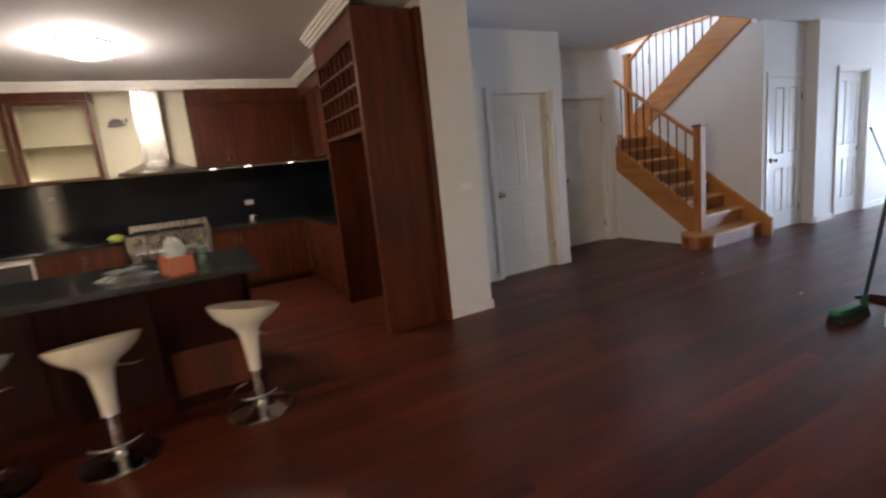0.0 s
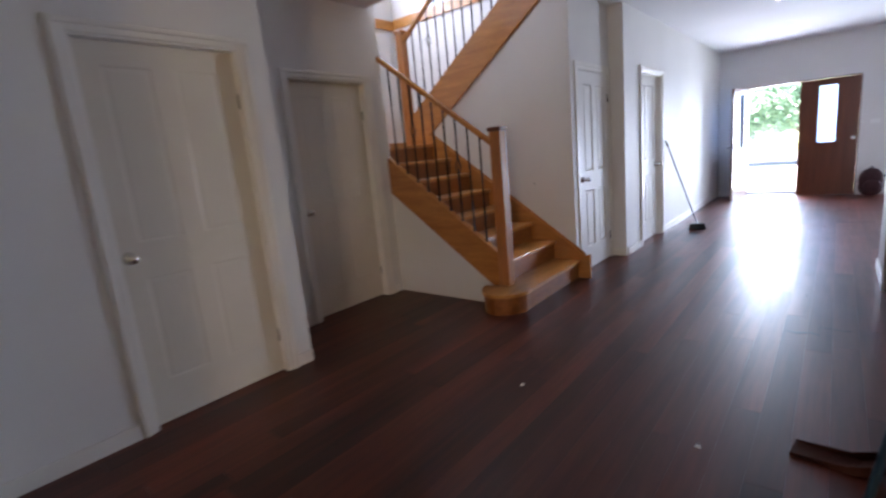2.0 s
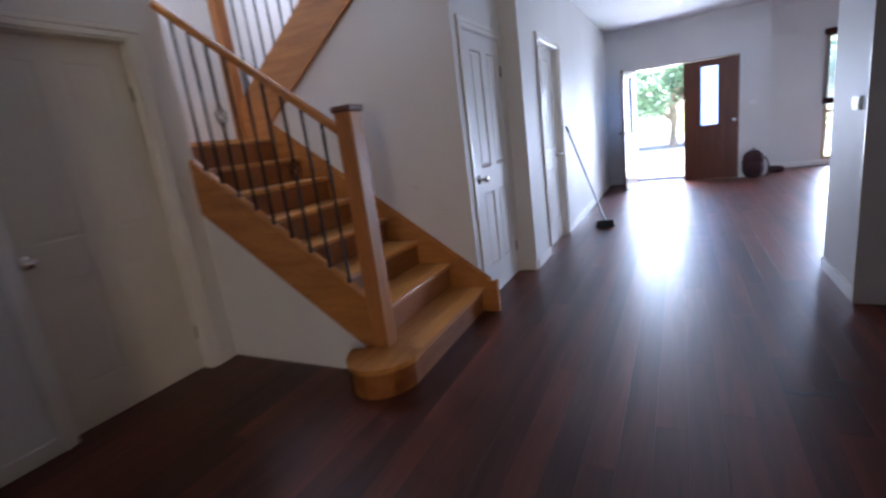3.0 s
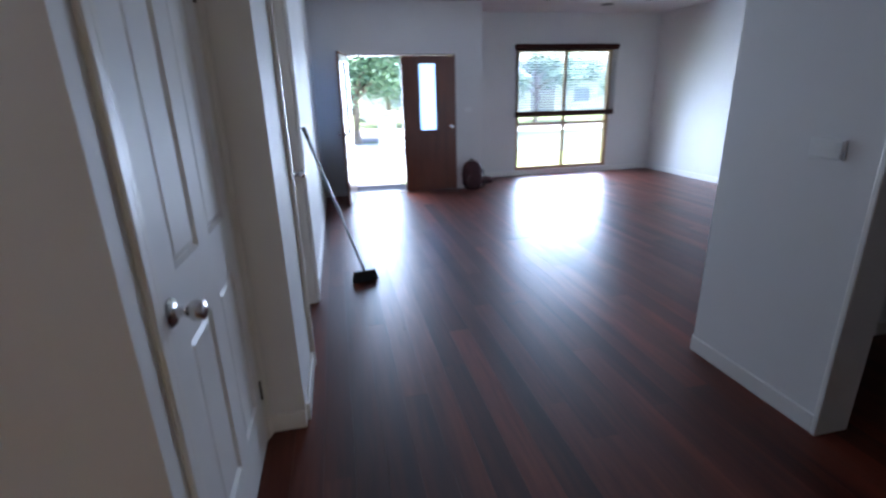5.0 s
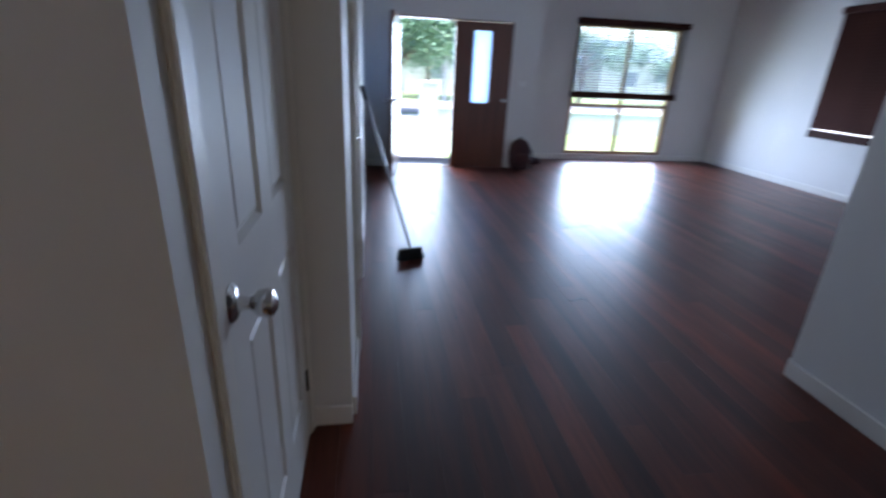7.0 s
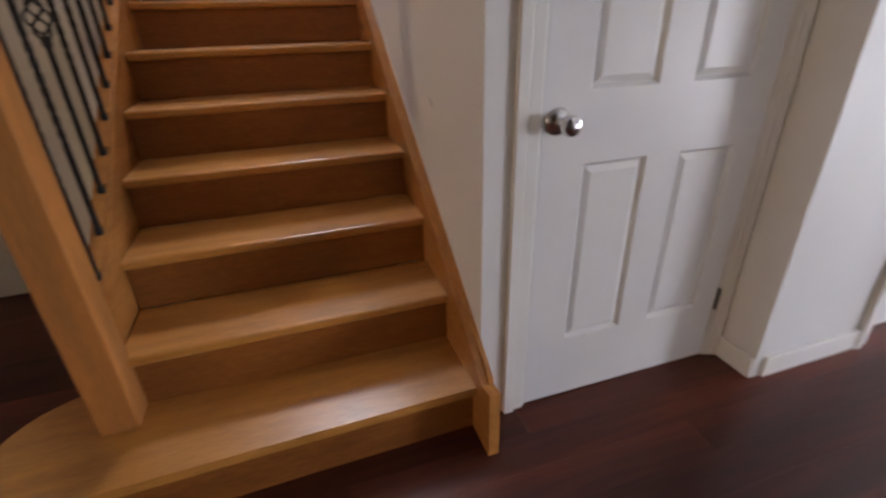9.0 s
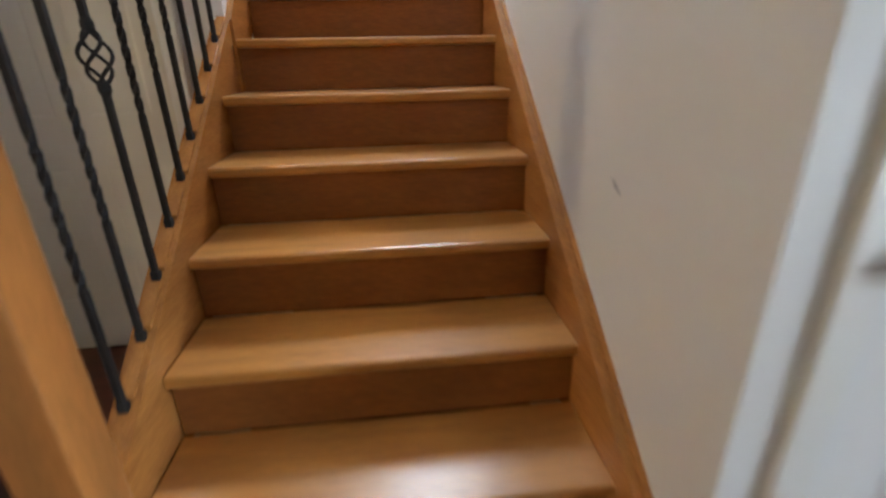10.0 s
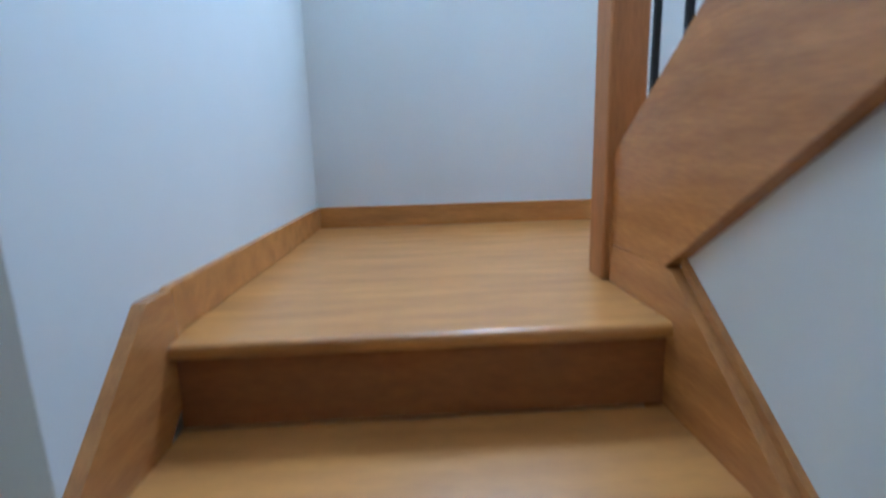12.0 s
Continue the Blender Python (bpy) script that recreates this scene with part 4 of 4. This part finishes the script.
# things on the island
mg = thing("magazines", "loose pile of printed magazines and papers on the island", "papers", (0.02, -7.27, 0.901), 35)
for i in range(4):
    part("magazine", B(-0.11 + 0.012 * i, 0.11 - 0.01 * i, -0.15 + 0.015 * i, 0.14 - 0.02 * i, 0.007 * i, 0.006 + 0.007 * i), PAPER, mg)
bm = bmesh.new()
for i in range(9):
    for j in range(9):
        bm.verts.new((-0.09 + 0.0225 * i, -0.10 + 0.025 * j, 0.034 + 0.022 * abs(math.sin(i * 0.9 + j * 0.5))))
bm.verts.ensure_lookup_table()
for i in range(8):
    for j in range(8):
        bm.faces.new([bm.verts[k] for k in (i * 9 + j, (i + 1) * 9 + j, (i + 1) * 9 + j + 1, i * 9 + j + 1)])
bmesh.ops.solidify(bm, geom=bm.faces[:], thickness=0.002)
part("crumpled_sheet", bm, PAPER, mg)
ct = thing("carton", "small open orange cardboard carton with plastic wrapping", "carton", (0.24, -6.97, 0.901), 20)
bm = bmesh.new()
for q in ((-0.10, 0.10, -0.07, -0.067), (-0.10, 0.10, 0.067, 0.07), (-0.10, -0.097, -0.067, 0.067), (0.097, 0.10, -0.067, 0.067)):
    box(bm, *q, 0.0, 0.12)
box(bm, -0.097, 0.097, -0.067, 0.067, 0.0, 0.004)
part("box", bm, ORANGE, ct)
bm = bmesh.new()
bmesh.ops.create_icosphere(bm, subdivisions=3, radius=1.0)
for v in bm.verts:
    k = 1 + 0.35 * noise.noise(v.co * 2.6)
    v.co = Vector((v.co.x * 0.085 * k, v.co.y * 0.06 * k, 0.14 + v.co.z * 0.09 * k))
part("wrapping", bm, PLASTIC_BAG, ct, "crumpled clear white plastic wrapping")
bt = thing("bottle", "clear green plastic bottle standing on the island", "bottle", (0.16, -6.82, 0.901))
part("body", lathe(bmesh.new(), [(0.03, 0), (0.033, 0.01), (0.033, 0.12), (0.025, 0.15), (0.012, 0.17), (0.012, 0.185)], seg=18), glass_mat("green_plastic", (0.5, 0.75, 0.5), 0.1, 0.8), bt, smooth=True)
part("cap", lathe(bmesh.new(), [(0.014, 0.186), (0.014, 0.205)], seg=14), YELLOWGREEN, bt)
cl = thing("cloth", "yellow-green cleaning cloth on the benchtop", "cloth", (-3.35, -7.72, 0.901))
bm = bmesh.new()
bmesh.ops.create_icosphere(bm, subdivisions=3, radius=1.0)
for v in bm.verts:
    k = 1 + 0.4 * noise.noise(v.co * 3)
    v.co = Vector((v.co.x * 0.09 * k, v.co.y * 0.08 * k, max(0, 0.025 + v.co.z * 0.05 * k)))
part("fabric", bm, YELLOWGREEN, cl)
tb = thing("tea_bag_tin", "small steel canister on the dark benchtop", "canister", (-3.55, -6.10, 0.901))
part("body", lathe(bmesh.new(), [(0.05, 0), (0.05, 0.07), (0.045, 0.08)], seg=20), STEEL, tb, smooth=True)
dw = thing("dishwasher", "black-fronted dishwasher in a white frame beneath the benchtop", "dishwasher", (KX - 0.001, -9.16, 0), 90)
part("front", B(0.02, 0.60, 0.02, 0.55, 0.10, 0.78, bevel=0.004), BLACK, dw)
part("control_strip", B(0.0, 0.635, 0.0, 0.05, 0.785, 0.855, bevel=0.004), PLATE, dw, "white control strip")
part("frame_edge", B(0.605, 0.635, 0.0, 0.05, 0.0, 0.784, bevel=0.003), PLATE, dw)
part("plinth", B(0.02, 0.60, 0.06, 0.55, 0, 0.10), BLACK, dw)
hk = thing("wall_bracket", "small brown bracket fixed to the cream kitchen wall", "bracket", (-3.80, -7.50, 2.33), 90)
bm = bmesh.new()
pts_h = [(-0.09, 0.0)] + [(0.09 * math.cos(math.pi - math.pi * i / 10), 0.085 * math.sin(math.pi * i / 10)) for i in range(1, 10)] + [(0.09, 0.0)]
prism(bm, pts_h, "y", -0.05, 0.0)
part("body", bm, CHERRY, hk)
part("pin", tube(bmesh.new(), [(0.11, -0.012, 0.03), (0.11, -0.012, 0.09)], 0.008, 8), BLIND, hk)
for y in (-6.50, -6.05, -5.45):
    uc = thing("under_cabinet_light", "small white light under the wall cabinet", "light", (-3.56, y, 1.688), group="under-cabinet lights")
    part("housing", lathe(bmesh.new(), [(0.042, 0), (0.042, -0.010), (0.034, -0.014)], seg=20), PLATE, uc)
    part("lens", lathe(bmesh.new(), [(0.033, -0.0142), (0.030, -0.018), (0.01, -0.020)], seg=18), UCL, uc)

# ---- lamps and fittings ----
ol = thing("ceiling_light", "round opal glass ceiling light, switched on", "ceiling light", (-1.72, -7.42, 2.80))
part("base", lathe(bmesh.new(), [(0.235, 0.0), (0.235, -0.02), (0.225, -0.025)], seg=32), PLATE, ol)
sh = part("shade", lathe(bmesh.new(), [(0.225, -0.026), (0.225, -0.05), (0.19, -0.09), (0.10, -0.12), (0.01, -0.128)], seg=36), LAMPGLASS, ol, "glowing opal glass shade", smooth=True)


def downlight(x, y, lit):
    d = thing("downlight", "small recessed ceiling downlight" + (", switched on" if lit else ", off"), "downlight", (x, y, 2.80), group="downlights")
    part("rim", lathe(bmesh.new(), [(0.055, 0), (0.055, -0.004), (0.040, -0.008), (0.038, -0.002)], seg=24), TRIM if lit else ALU, d)
    part("bulb", lathe(bmesh.new(), [(0.037, -0.001), (0.036, -0.004), (0.01, -0.006)], seg=20), SPOTGLASS if lit else PLATE, d)


for x, y, lit in ((1.40, 2.75, True), (1.40, 5.05, True), (3.68, 6.4, False), (5.33, 6.3, False)):
    downlight(x, y, lit)
vt = thing("ceiling_vent", "round ceiling air vent in the living room", "vent", (4.86, 6.70, 2.80))
part("rim", lathe(bmesh.new(), [(0.10, 0), (0.10, -0.006), (0.08, -0.010), (0.075, -0.002)], seg=28), ALU, vt)
part("cone", lathe(bmesh.new(), [(0.06, -0.004), (0.06, -0.012), (0.02, -0.016)], seg=24), ALU, vt)


def plate(name, label, at, turn, w=0.116, h=0.072, rockers=2, category="light switch"):
    p = thing(name, label, category, at, turn)
    part("plate", B(-w / 2, w / 2, -0.009, 0, -h / 2, h / 2, bevel=0.003), PLATE, p)
    for i in range(rockers):
        x = (i - (rockers - 1) / 2) * 0.04
        part("rocker", B(x - 0.007, x + 0.007, -0.013, -0.009, -0.012, 0.012, bevel=0.002), PLATE, p)
    return p


th = plate("thermostat", "white wall thermostat box on the partition wall", (2.365, 0.66, 1.22), -90, 0.15, 0.085, 0, "thermostat")
part("cover", B(-0.066, 0.066, -0.016, -0.009, -0.036, 0.036, bevel=0.004), PLATE, th)
part("slider", B(0.02, 0.035, -0.019, -0.016, -0.01, 0.01, bevel=0.001), PLATE, th)
plate("light_switch", "white double light switch on the kitchen pier", (-0.03, -4.62, 1.19), 90)
plate("light_switch", "white light switch beside the entrance door", (2.50, 6.60, 1.25), 0)
plate("power_point", "white double power point on the black splashback", (-3.788, -6.09, 1.16), 90, category="power point")
plate("power_point", "white double power point on the black splashback", (-3.788, -8.35, 1.50), 90, 0.07, 0.07, 1, category="power point")
sc = thing("wall_scuff", "short dark scuff mark on the stair wall", "scuff")
part("mark", prism(bmesh.new(), [(-0.425, 0.972), (-0.445, 0.989), (-0.465, 1.001), (-0.45, 0.983)], "y", 0.0335, 0.0348), ALU, sc)

# ---- brooms, dustpan, bag ----
br = thing("push_broom", "green plastic broom with a blue-green pole leaning on the wall end", "broom", (2.110, -2.79, 0), -6)
bm = box(bmesh.new(), -0.042, 0.042, -0.17, 0.18, 0.055, 0.098, bevel=0.016, seg=3)
part("head", bm, GREEN, br, "green plastic broom head", smooth=True)
bm = bmesh.new()
for i in range(18):
    for j in range(5):
        x, y = -0.034 + 0.017 * j, -0.158 + 0.0192 * i
        tube(bm, [(x, y, 0.055), (x * 1.25, y * 1.04, 0.0)], [0.007, 0.010], 5)
tagged(part("bristles", bm, BRISTLE, br), kind="stuff")
part("socket", tube(bmesh.new(), [(0.020, 0.135, 0.085), (0.036, 0.132, 0.17)], [0.021, 0.016]), GREEN, br)
br_top = Matrix.Rotation(radians(6), 3, "Z") @ Vector((2.315 - 2.110, -2.70 + 2.79, 1.30))
part("pole", tube(bmesh.new(), [(0.023, 0.135, 0.10), tuple(br_top)], 0.0125), POLE, br)

dp = thing("dustpan", "dull red-brown plastic dustpan lying on the floor", "dustpan", (2.075, -2.20, 0), -8)
lip = [(-0.135, 0.0), (0.09, 0.0), (0.15, 0.03), (0.19, 0.09), (0.215, 0.18), (0.205, 0.18), (0.178, 0.095), (0.14, 0.04), (0.085, 0.009), (-0.135, 0.005)]
part("tray", prism(bmesh.new(), lip, "y", -0.055, 0.055), PAN, dp)
for y in (-0.061, 0.0555):
    part("side", prism(bmesh.new(), [(-0.13, 0.0), (0.09, 0.0), (0.15, 0.03), (0.19, 0.09), (0.15, 0.075), (0.05, 0.03), (-0.13, 0.012)], "y", y, y + 0.0055), PAN, dp)
part("handle", tube(bmesh.new(), [(0.21, 0, 0.175), (0.222, 0, 0.23), (0.228, 0, 0.34)], [0.012, 0.015, 0.012], 10), PAN, dp, smooth=True)

mp = thing("soft_broom", "long grey-poled broom with dark bristles leaning on the hall wall", "broom", (0.55, 2.86, 0), 20)
bm = box(bmesh.new(), -0.095, 0.095, -0.026, 0.026, 0.062, 0.09, bevel=0.012, seg=2)
part("head", bm, BLACK, mp, smooth=True)
bm = bmesh.new()
for i in range(16):
    for j in range(4):
        x, y = -0.088 + 0.0117 * i, -0.019 + 0.0127 * j
        tube(bm, [(x, y, 0.065), (x * 1.15 + random.uniform(-0.008, 0.008), y * 1.5 + random.uniform(-0.008, 0.008), 0.0)], [0.006, 0.009], 5)
tagged(part("bristles", bm, BRISTLE, mp), kind="stuff")
mp_top = (Matrix.Rotation(radians(-20), 3, "Z") @ Vector((0.200 - 0.55, 2.60 - 2.86, 1.28)))
part("pole", tube(bmesh.new(), [(0, 0, 0.08), tuple(mp_top)], 0.011), ALU, mp)
part("grip", tube(bmesh.new(), [tuple(mp_top * 0.93 + Vector((0, 0, 0.0063))), tuple(mp_top)], 0.0135), BLACK, mp)

bp = thing("backpack", "maroon fabric backpack standing on the floor", "backpack", (2.50, 6.40, 0), 8)


def blob(cx, cy, cz, sx, sy, sz, p=2.6):
    bm = bmesh.new()
    bmesh.ops.create_icosphere(bm, subdivisions=4, radius=1.0)
    for v in bm.verts:
        c = v.co
        n = (abs(c.x) ** p + abs(c.y) ** p + abs(c.z) ** p) ** (1 / p)
        c = c / n
        k = 1 + 0.05 * noise.noise(c * 3 + Vector((cx, cy, cz)) * 9)
        v.co = Vector((cx + c.x * sx * k, cy + c.y * sy * k, max(0.0, cz + c.z * sz * k)))
    return bm


part("body", blob(0, 0, 0.235, 0.165, 0.11, 0.235), RED_BAG, bp, smooth=True)
part("front_pocket", blob(0, -0.10, 0.15, 0.125, 0.05, 0.13), RED_BAG, bp, smooth=True)
part("strap", tube(bmesh.new(), [(0.10, 0.05, 0.42), (0.20, 0.02, 0.30), (0.24, 0.0, 0.14), (0.19, 0.0, 0.02)], 0.014, 8), BLACK, bp, smooth=True)
part("strap", tube(bmesh.new(), [(-0.04, 0.02, 0.46), (0, 0.02, 0.50), (0.04, 0.02, 0.46)], 0.010, 8), BLACK, bp, smooth=True)
cb = thing("cloth_bag", "small dark red cloth bag slumped on the floor", "bag", (2.86, 6.95, 0))
part("fabric", blob(0, 0, 0.05, 0.17, 0.12, 0.06), RED_BAG, cb, smooth=True)
rnd_turn = random.Random(9)
ch = thing("wood_chip", "tiny pale scrap of wood lying on the floor", "scrap", (1.615, -2.375, 0.0))
part("chip", prism(bmesh.new(), [(-0.012, -0.006), (0.012, -0.009), (0.010, 0.007), (-0.006, 0.009)], "z", 0.0005, 0.006), PLATE, ch)
copy_thing(ch, pose(0.66, -2.262, 0.0, rz=40))


def floor_scuff(pts, w):
    """A long irregular dark scrape of dirt lying on the boards."""
    f = thing("floor_scuff", "thin dark dirt streak on the varnished floorboards", "dirt mark", (*pts[0], 0.0), group="dirt marks on the floor")
    up = [(x - pts[0][0], y - pts[0][1] + w * (0.4 + (i % 3) * 0.4)) for i, (x, y) in enumerate(pts)]
    dn = [(x - pts[0][0], y - pts[0][1] - w * (0.3 + (i % 2) * 0.5)) for i, (x, y) in enumerate(pts)]
    part("streak", prism(bmesh.new(), up + dn[::-1], "z", 0.0004, 0.0016), BLACK, f)


floor_scuff([(1.82, -0.75), (1.88, -0.77), (1.95, -0.74), (2.0, -0.76)], 0.018)
floor_scuff([(1.99, -0.62), (2.05, -0.60), (2.11, -0.63), (2.16, -0.61)], 0.012)
floor_scuff([(2.13, 3.60), (2.2, 3.63), (2.29, 3.61), (2.38, 3.66), (2.45, 3.65)], 0.010)
floor_scuff([(1.53, 2.09), (1.58, 2.07), (1.62, 2.10), (1.68, 2.08)], 0.009)

for cx, cy, r in ((1.95, 3.25, 0.010), (2.2, 4.9, 0.012), (1.35, 2.3, 0.008), (1.9, 0.1, 0.007), (2.9, 3.9, 0.009), (0.75, 1.9, 0.008)):
    cr = thing("dirt_crumb", "tiny dark crumb of dirt on the floorboards", "crumb", (cx, cy, 0.0), rnd_turn.uniform(0, 360), group="crumbs on the floor")
    part("crumb", prism(bmesh.new(), [(-r, -r * 0.5), (r * 0.8, -r * 0.7), (r, r * 0.4), (-r * 0.5, r * 0.8)], "z", 0.0004, 0.004), BLACK, cr)

# ---- outside ----
ground = structure("ground", prism(bmesh.new(), [(-300, 6.75), (300, 6.75), (300, 600), (-300, 600)], "z", -0.40, -0.16), GRASS, "dry green lawn reaching to the street", "ground")
structure("ground_behind", box(B(6.55, 300, -300, 6.75, -0.40, -0.16), -300, 6.54, -300, -10.35, -0.40, -0.16), GRASS, "grass around the house", "ground")
structure("pavement_path", B(0.20, 1.50, 6.76, 14.5, -0.155, -0.03, bevel=0.01), CONC, "pale concrete entrance path", "path")
structure("pavement_street", B(-60, 60, 14.6, 16.4, -0.155, -0.10), CONC, "concrete footpath along the street", "pavement")
structure("road", B(-120, 120, 17.6, 25.0, -0.155, -0.14), ASPHALT, "grey asphalt street", "road")


def fence_wall(x0, x1):
    f = thing("fence_wall", "low pale rendered front fence wall with capping", "fence", (x0, 12.40, -0.16), group="front fence")
    part("panel", B(0, x1 - x0, 0, 0.16, 0, 0.56), RENDER, f)
    part("capping", B(-0.01, x1 - x0 + 0.01, -0.03, 0.19, 0.561, 0.62, bevel=0.01), RENDER, f)


def fence_pillar(x):
    f = thing("fence_pillar", "square pale rendered gate pillar", "pillar", (x, 12.32, -0.16), group="front fence pillars")
    part("shaft", B(-0.22, 0.22, -0.06, 0.38, 0, 1.20, bevel=0.01), RENDER, f)
    part("capping", B(-0.25, 0.25, -0.09, 0.41, 1.201, 1.27, bevel=0.015), RENDER, f)


fence_pillar(1.80)
fence_wall(2.06, 14.0)


def tree(x, y, h, spread, seed, label, low=0.25, leaves=64):
    rnd = random.Random(seed)
    t = thing("tree", label, "tree", (x, y, -0.16), group="street trees")
    bm = bmesh.new()
    tube(bm, [(0, 0, 0), (0.05, 0.02, h * 0.25), (-0.04, 0.05, h * 0.55)], [0.20, 0.15, 0.09], 9)
    tips = []
    for i in range(9):
        a = i * 2.4 + rnd.random()
        z0 = h * rnd.uniform(low, 0.45)
        e = Vector((math.cos(a) * spread * rnd.uniform(0.45, 0.8), math.sin(a) * spread * rnd.uniform(0.45, 0.8), z0 + h * rnd.uniform(0.10, 0.42)))
        tube(bm, [(0, 0, z0), e * 0.5 + Vector((0, 0, z0 * 0.6)), e], [0.07, 0.045, 0.015], 6)
        tips.append(e)
    tips.append(Vector((0, 0, h * 0.9)))
    part("trunk", bm, BARK, t)
    verts, faces = [], []
    for e in tips:
        for c in range(18):
            cc = e + Vector((rnd.gauss(0, spread * 0.20), rnd.gauss(0, spread * 0.20), rnd.gauss(0, h * 0.07)))
            for k in range(leaves):
                p = cc + Vector((rnd.gauss(0, 0.26), rnd.gauss(0, 0.26), rnd.gauss(0, 0.20)))
                d = Vector((rnd.uniform(-1, 1), rnd.uniform(-1, 1), rnd.uniform(-0.9, 0.4))).normalized()
                s = d.cross(Vector((rnd.uniform(-1, 1), rnd.uniform(-1, 1), 1))).normalized()
                ln, wd = rnd.uniform(0.10, 0.18), rnd.uniform(0.030, 0.05)
                b = len(verts)
                verts += [p, p + d * ln * 0.5 + s * wd, p + d * ln, p + d * ln * 0.5 - s * wd]
                faces.append((b, b + 1, b + 2, b + 3))
    me = bpy.data.meshes.new("crown")
    me.from_pydata(verts, [], faces)
    me.materials.append(LEAF)
    c = new("crown", me)
    c.parent = t
    tagged(c, kind="stuff")


tree(1.15, 17.0, 4.3, 2.3, 3, "leafy green street tree beyond the fence", 0.24, 170)
tree(6.6, 26.5, 4.6, 3.2, 5, "green tree across the street")
tree(12.0, 26.0, 5.4, 3.4, 8, "green tree across the street")
tree(3.6, 28.5, 4.4, 2.8, 21, "green tree across the street")
tree(-3.0, 27.0, 4.6, 3.0, 11, "green tree across the street")
tree(18.4, 27.5, 4.4, 3.0, 14, "green tree across the street")


def far_house(x, y, w, d, label, roof):
    hs = thing("house", label, "house", (x, y, -0.16), group="houses across the street")
    part("wall", B(0, w, 0, d, 0, 2.7), BRICKH, hs)
    bm = bmesh.new()
    prism(bm, [(-0.5, 2.701), (d + 0.5, 2.701), (d / 2, 4.3)], "x", -0.5, w + 0.5)
    part("roof", bm, roof, hs)
    for i in range(3):
        wx = w * (0.12 + 0.3 * i)
        wnd = part("window", B(wx, wx + 1.5, -0.05, -0.002, 0.9, 2.1), TRIM, hs)
        part("pane", B(wx + 0.08, wx + 1.42, -0.056, -0.051, 0.98, 2.02), PANEH, wnd)


far_house(-13.0, 33, 12.0, 8, "pale single-storey house across the street", ROOF)
far_house(2.6, 33, 12.0, 8, "single-storey house with a blue-grey roof across the street", ROOF)
far_house(17.0, 34, 12.0, 8, "pale single-storey house across the street", ROOF)
lp = thing("street_pole", "pale timber power pole by the street", "pole", (4.2, 24.6 + 1.0, -0.16))
part("shaft", lathe(bmesh.new(), [(0.14, 0), (0.10, 7.5)], seg=14), RENDER, lp, smooth=True)
part("crossarm", B(-0.9, 0.9, -0.05, 0.05, 6.8, 6.92), BARK, lp)

# ---- floorboards ----
W = 0.130
floor_ob = bpy.data.objects["floor"]
rnd = random.Random(4)
shared = {}


def board(length):
    if length not in shared:
        bm = bmesh.new()
        h, c = W / 2 - 0.00018, 0.00015
        sec = [(-h, -0.018), (h, -0.018), (h, -c), (h - c, 0.0), (-h + c, 0.0), (-h, -c)]
        prism(bm, sec, "y", 0.0006, length - 0.0006)
        me = bpy.data.meshes.new("plank")
        bm.to_mesh(me)
        bm.free()
        me.materials.append(PLANK)
        shared[length] = me
    return shared[length]


far_v, far_f = [], []
x = -3.85
while x < 6.45:
    y = -10.2 - rnd.random() * 1.8
    while y < 7.46:
        ln = rnd.choice((1.2, 1.8, 2.1, 2.7, 3.3))
        y1 = min(y + ln, 7.455)
        near = -1.5 < x < 3.3 and -7.6 < y < 5.2 and abs(y1 - y - ln) < 1e-6 and y1 < 7.4
        if y1 > 6.58 and 0.2 < x < 2.72:
            y1 = 6.578
            near = False
        if y1 - y > 0.05 and y < 7.4:
            if near:
                ob = new("plank", board(ln))
                ob.location = (x, y, 0)
                ob.parent = floor_ob
            else:
                b = len(far_v)
                h, c = W / 2 - 0.00018, 0.00015
                sec = [(-h, -0.018), (h, -0.018), (h, -c), (h - c, 0.0), (-h + c, 0.0), (-h, -c)]
                far_v += [(x + p[0], yy, p[1]) for yy in (max(y, -10.19) + 0.0006, y1 - 0.0006) for p in sec]
                far_f += [(b + i, b + (i + 1) % 6, b + 6 + (i + 1) % 6, b + 6 + i) for i in range(6)]
                far_f += [tuple(b + i for i in range(5, -1, -1)), tuple(b + 6 + i for i in range(6))]
        y += ln
    x += W
me = bpy.data.meshes.new("planks")
me.from_pydata(far_v, [], far_f)
me.materials.append(PLANKS)
rest = new("planks", me)
rest.parent = floor_ob
tagged(rest, kind="stuff")
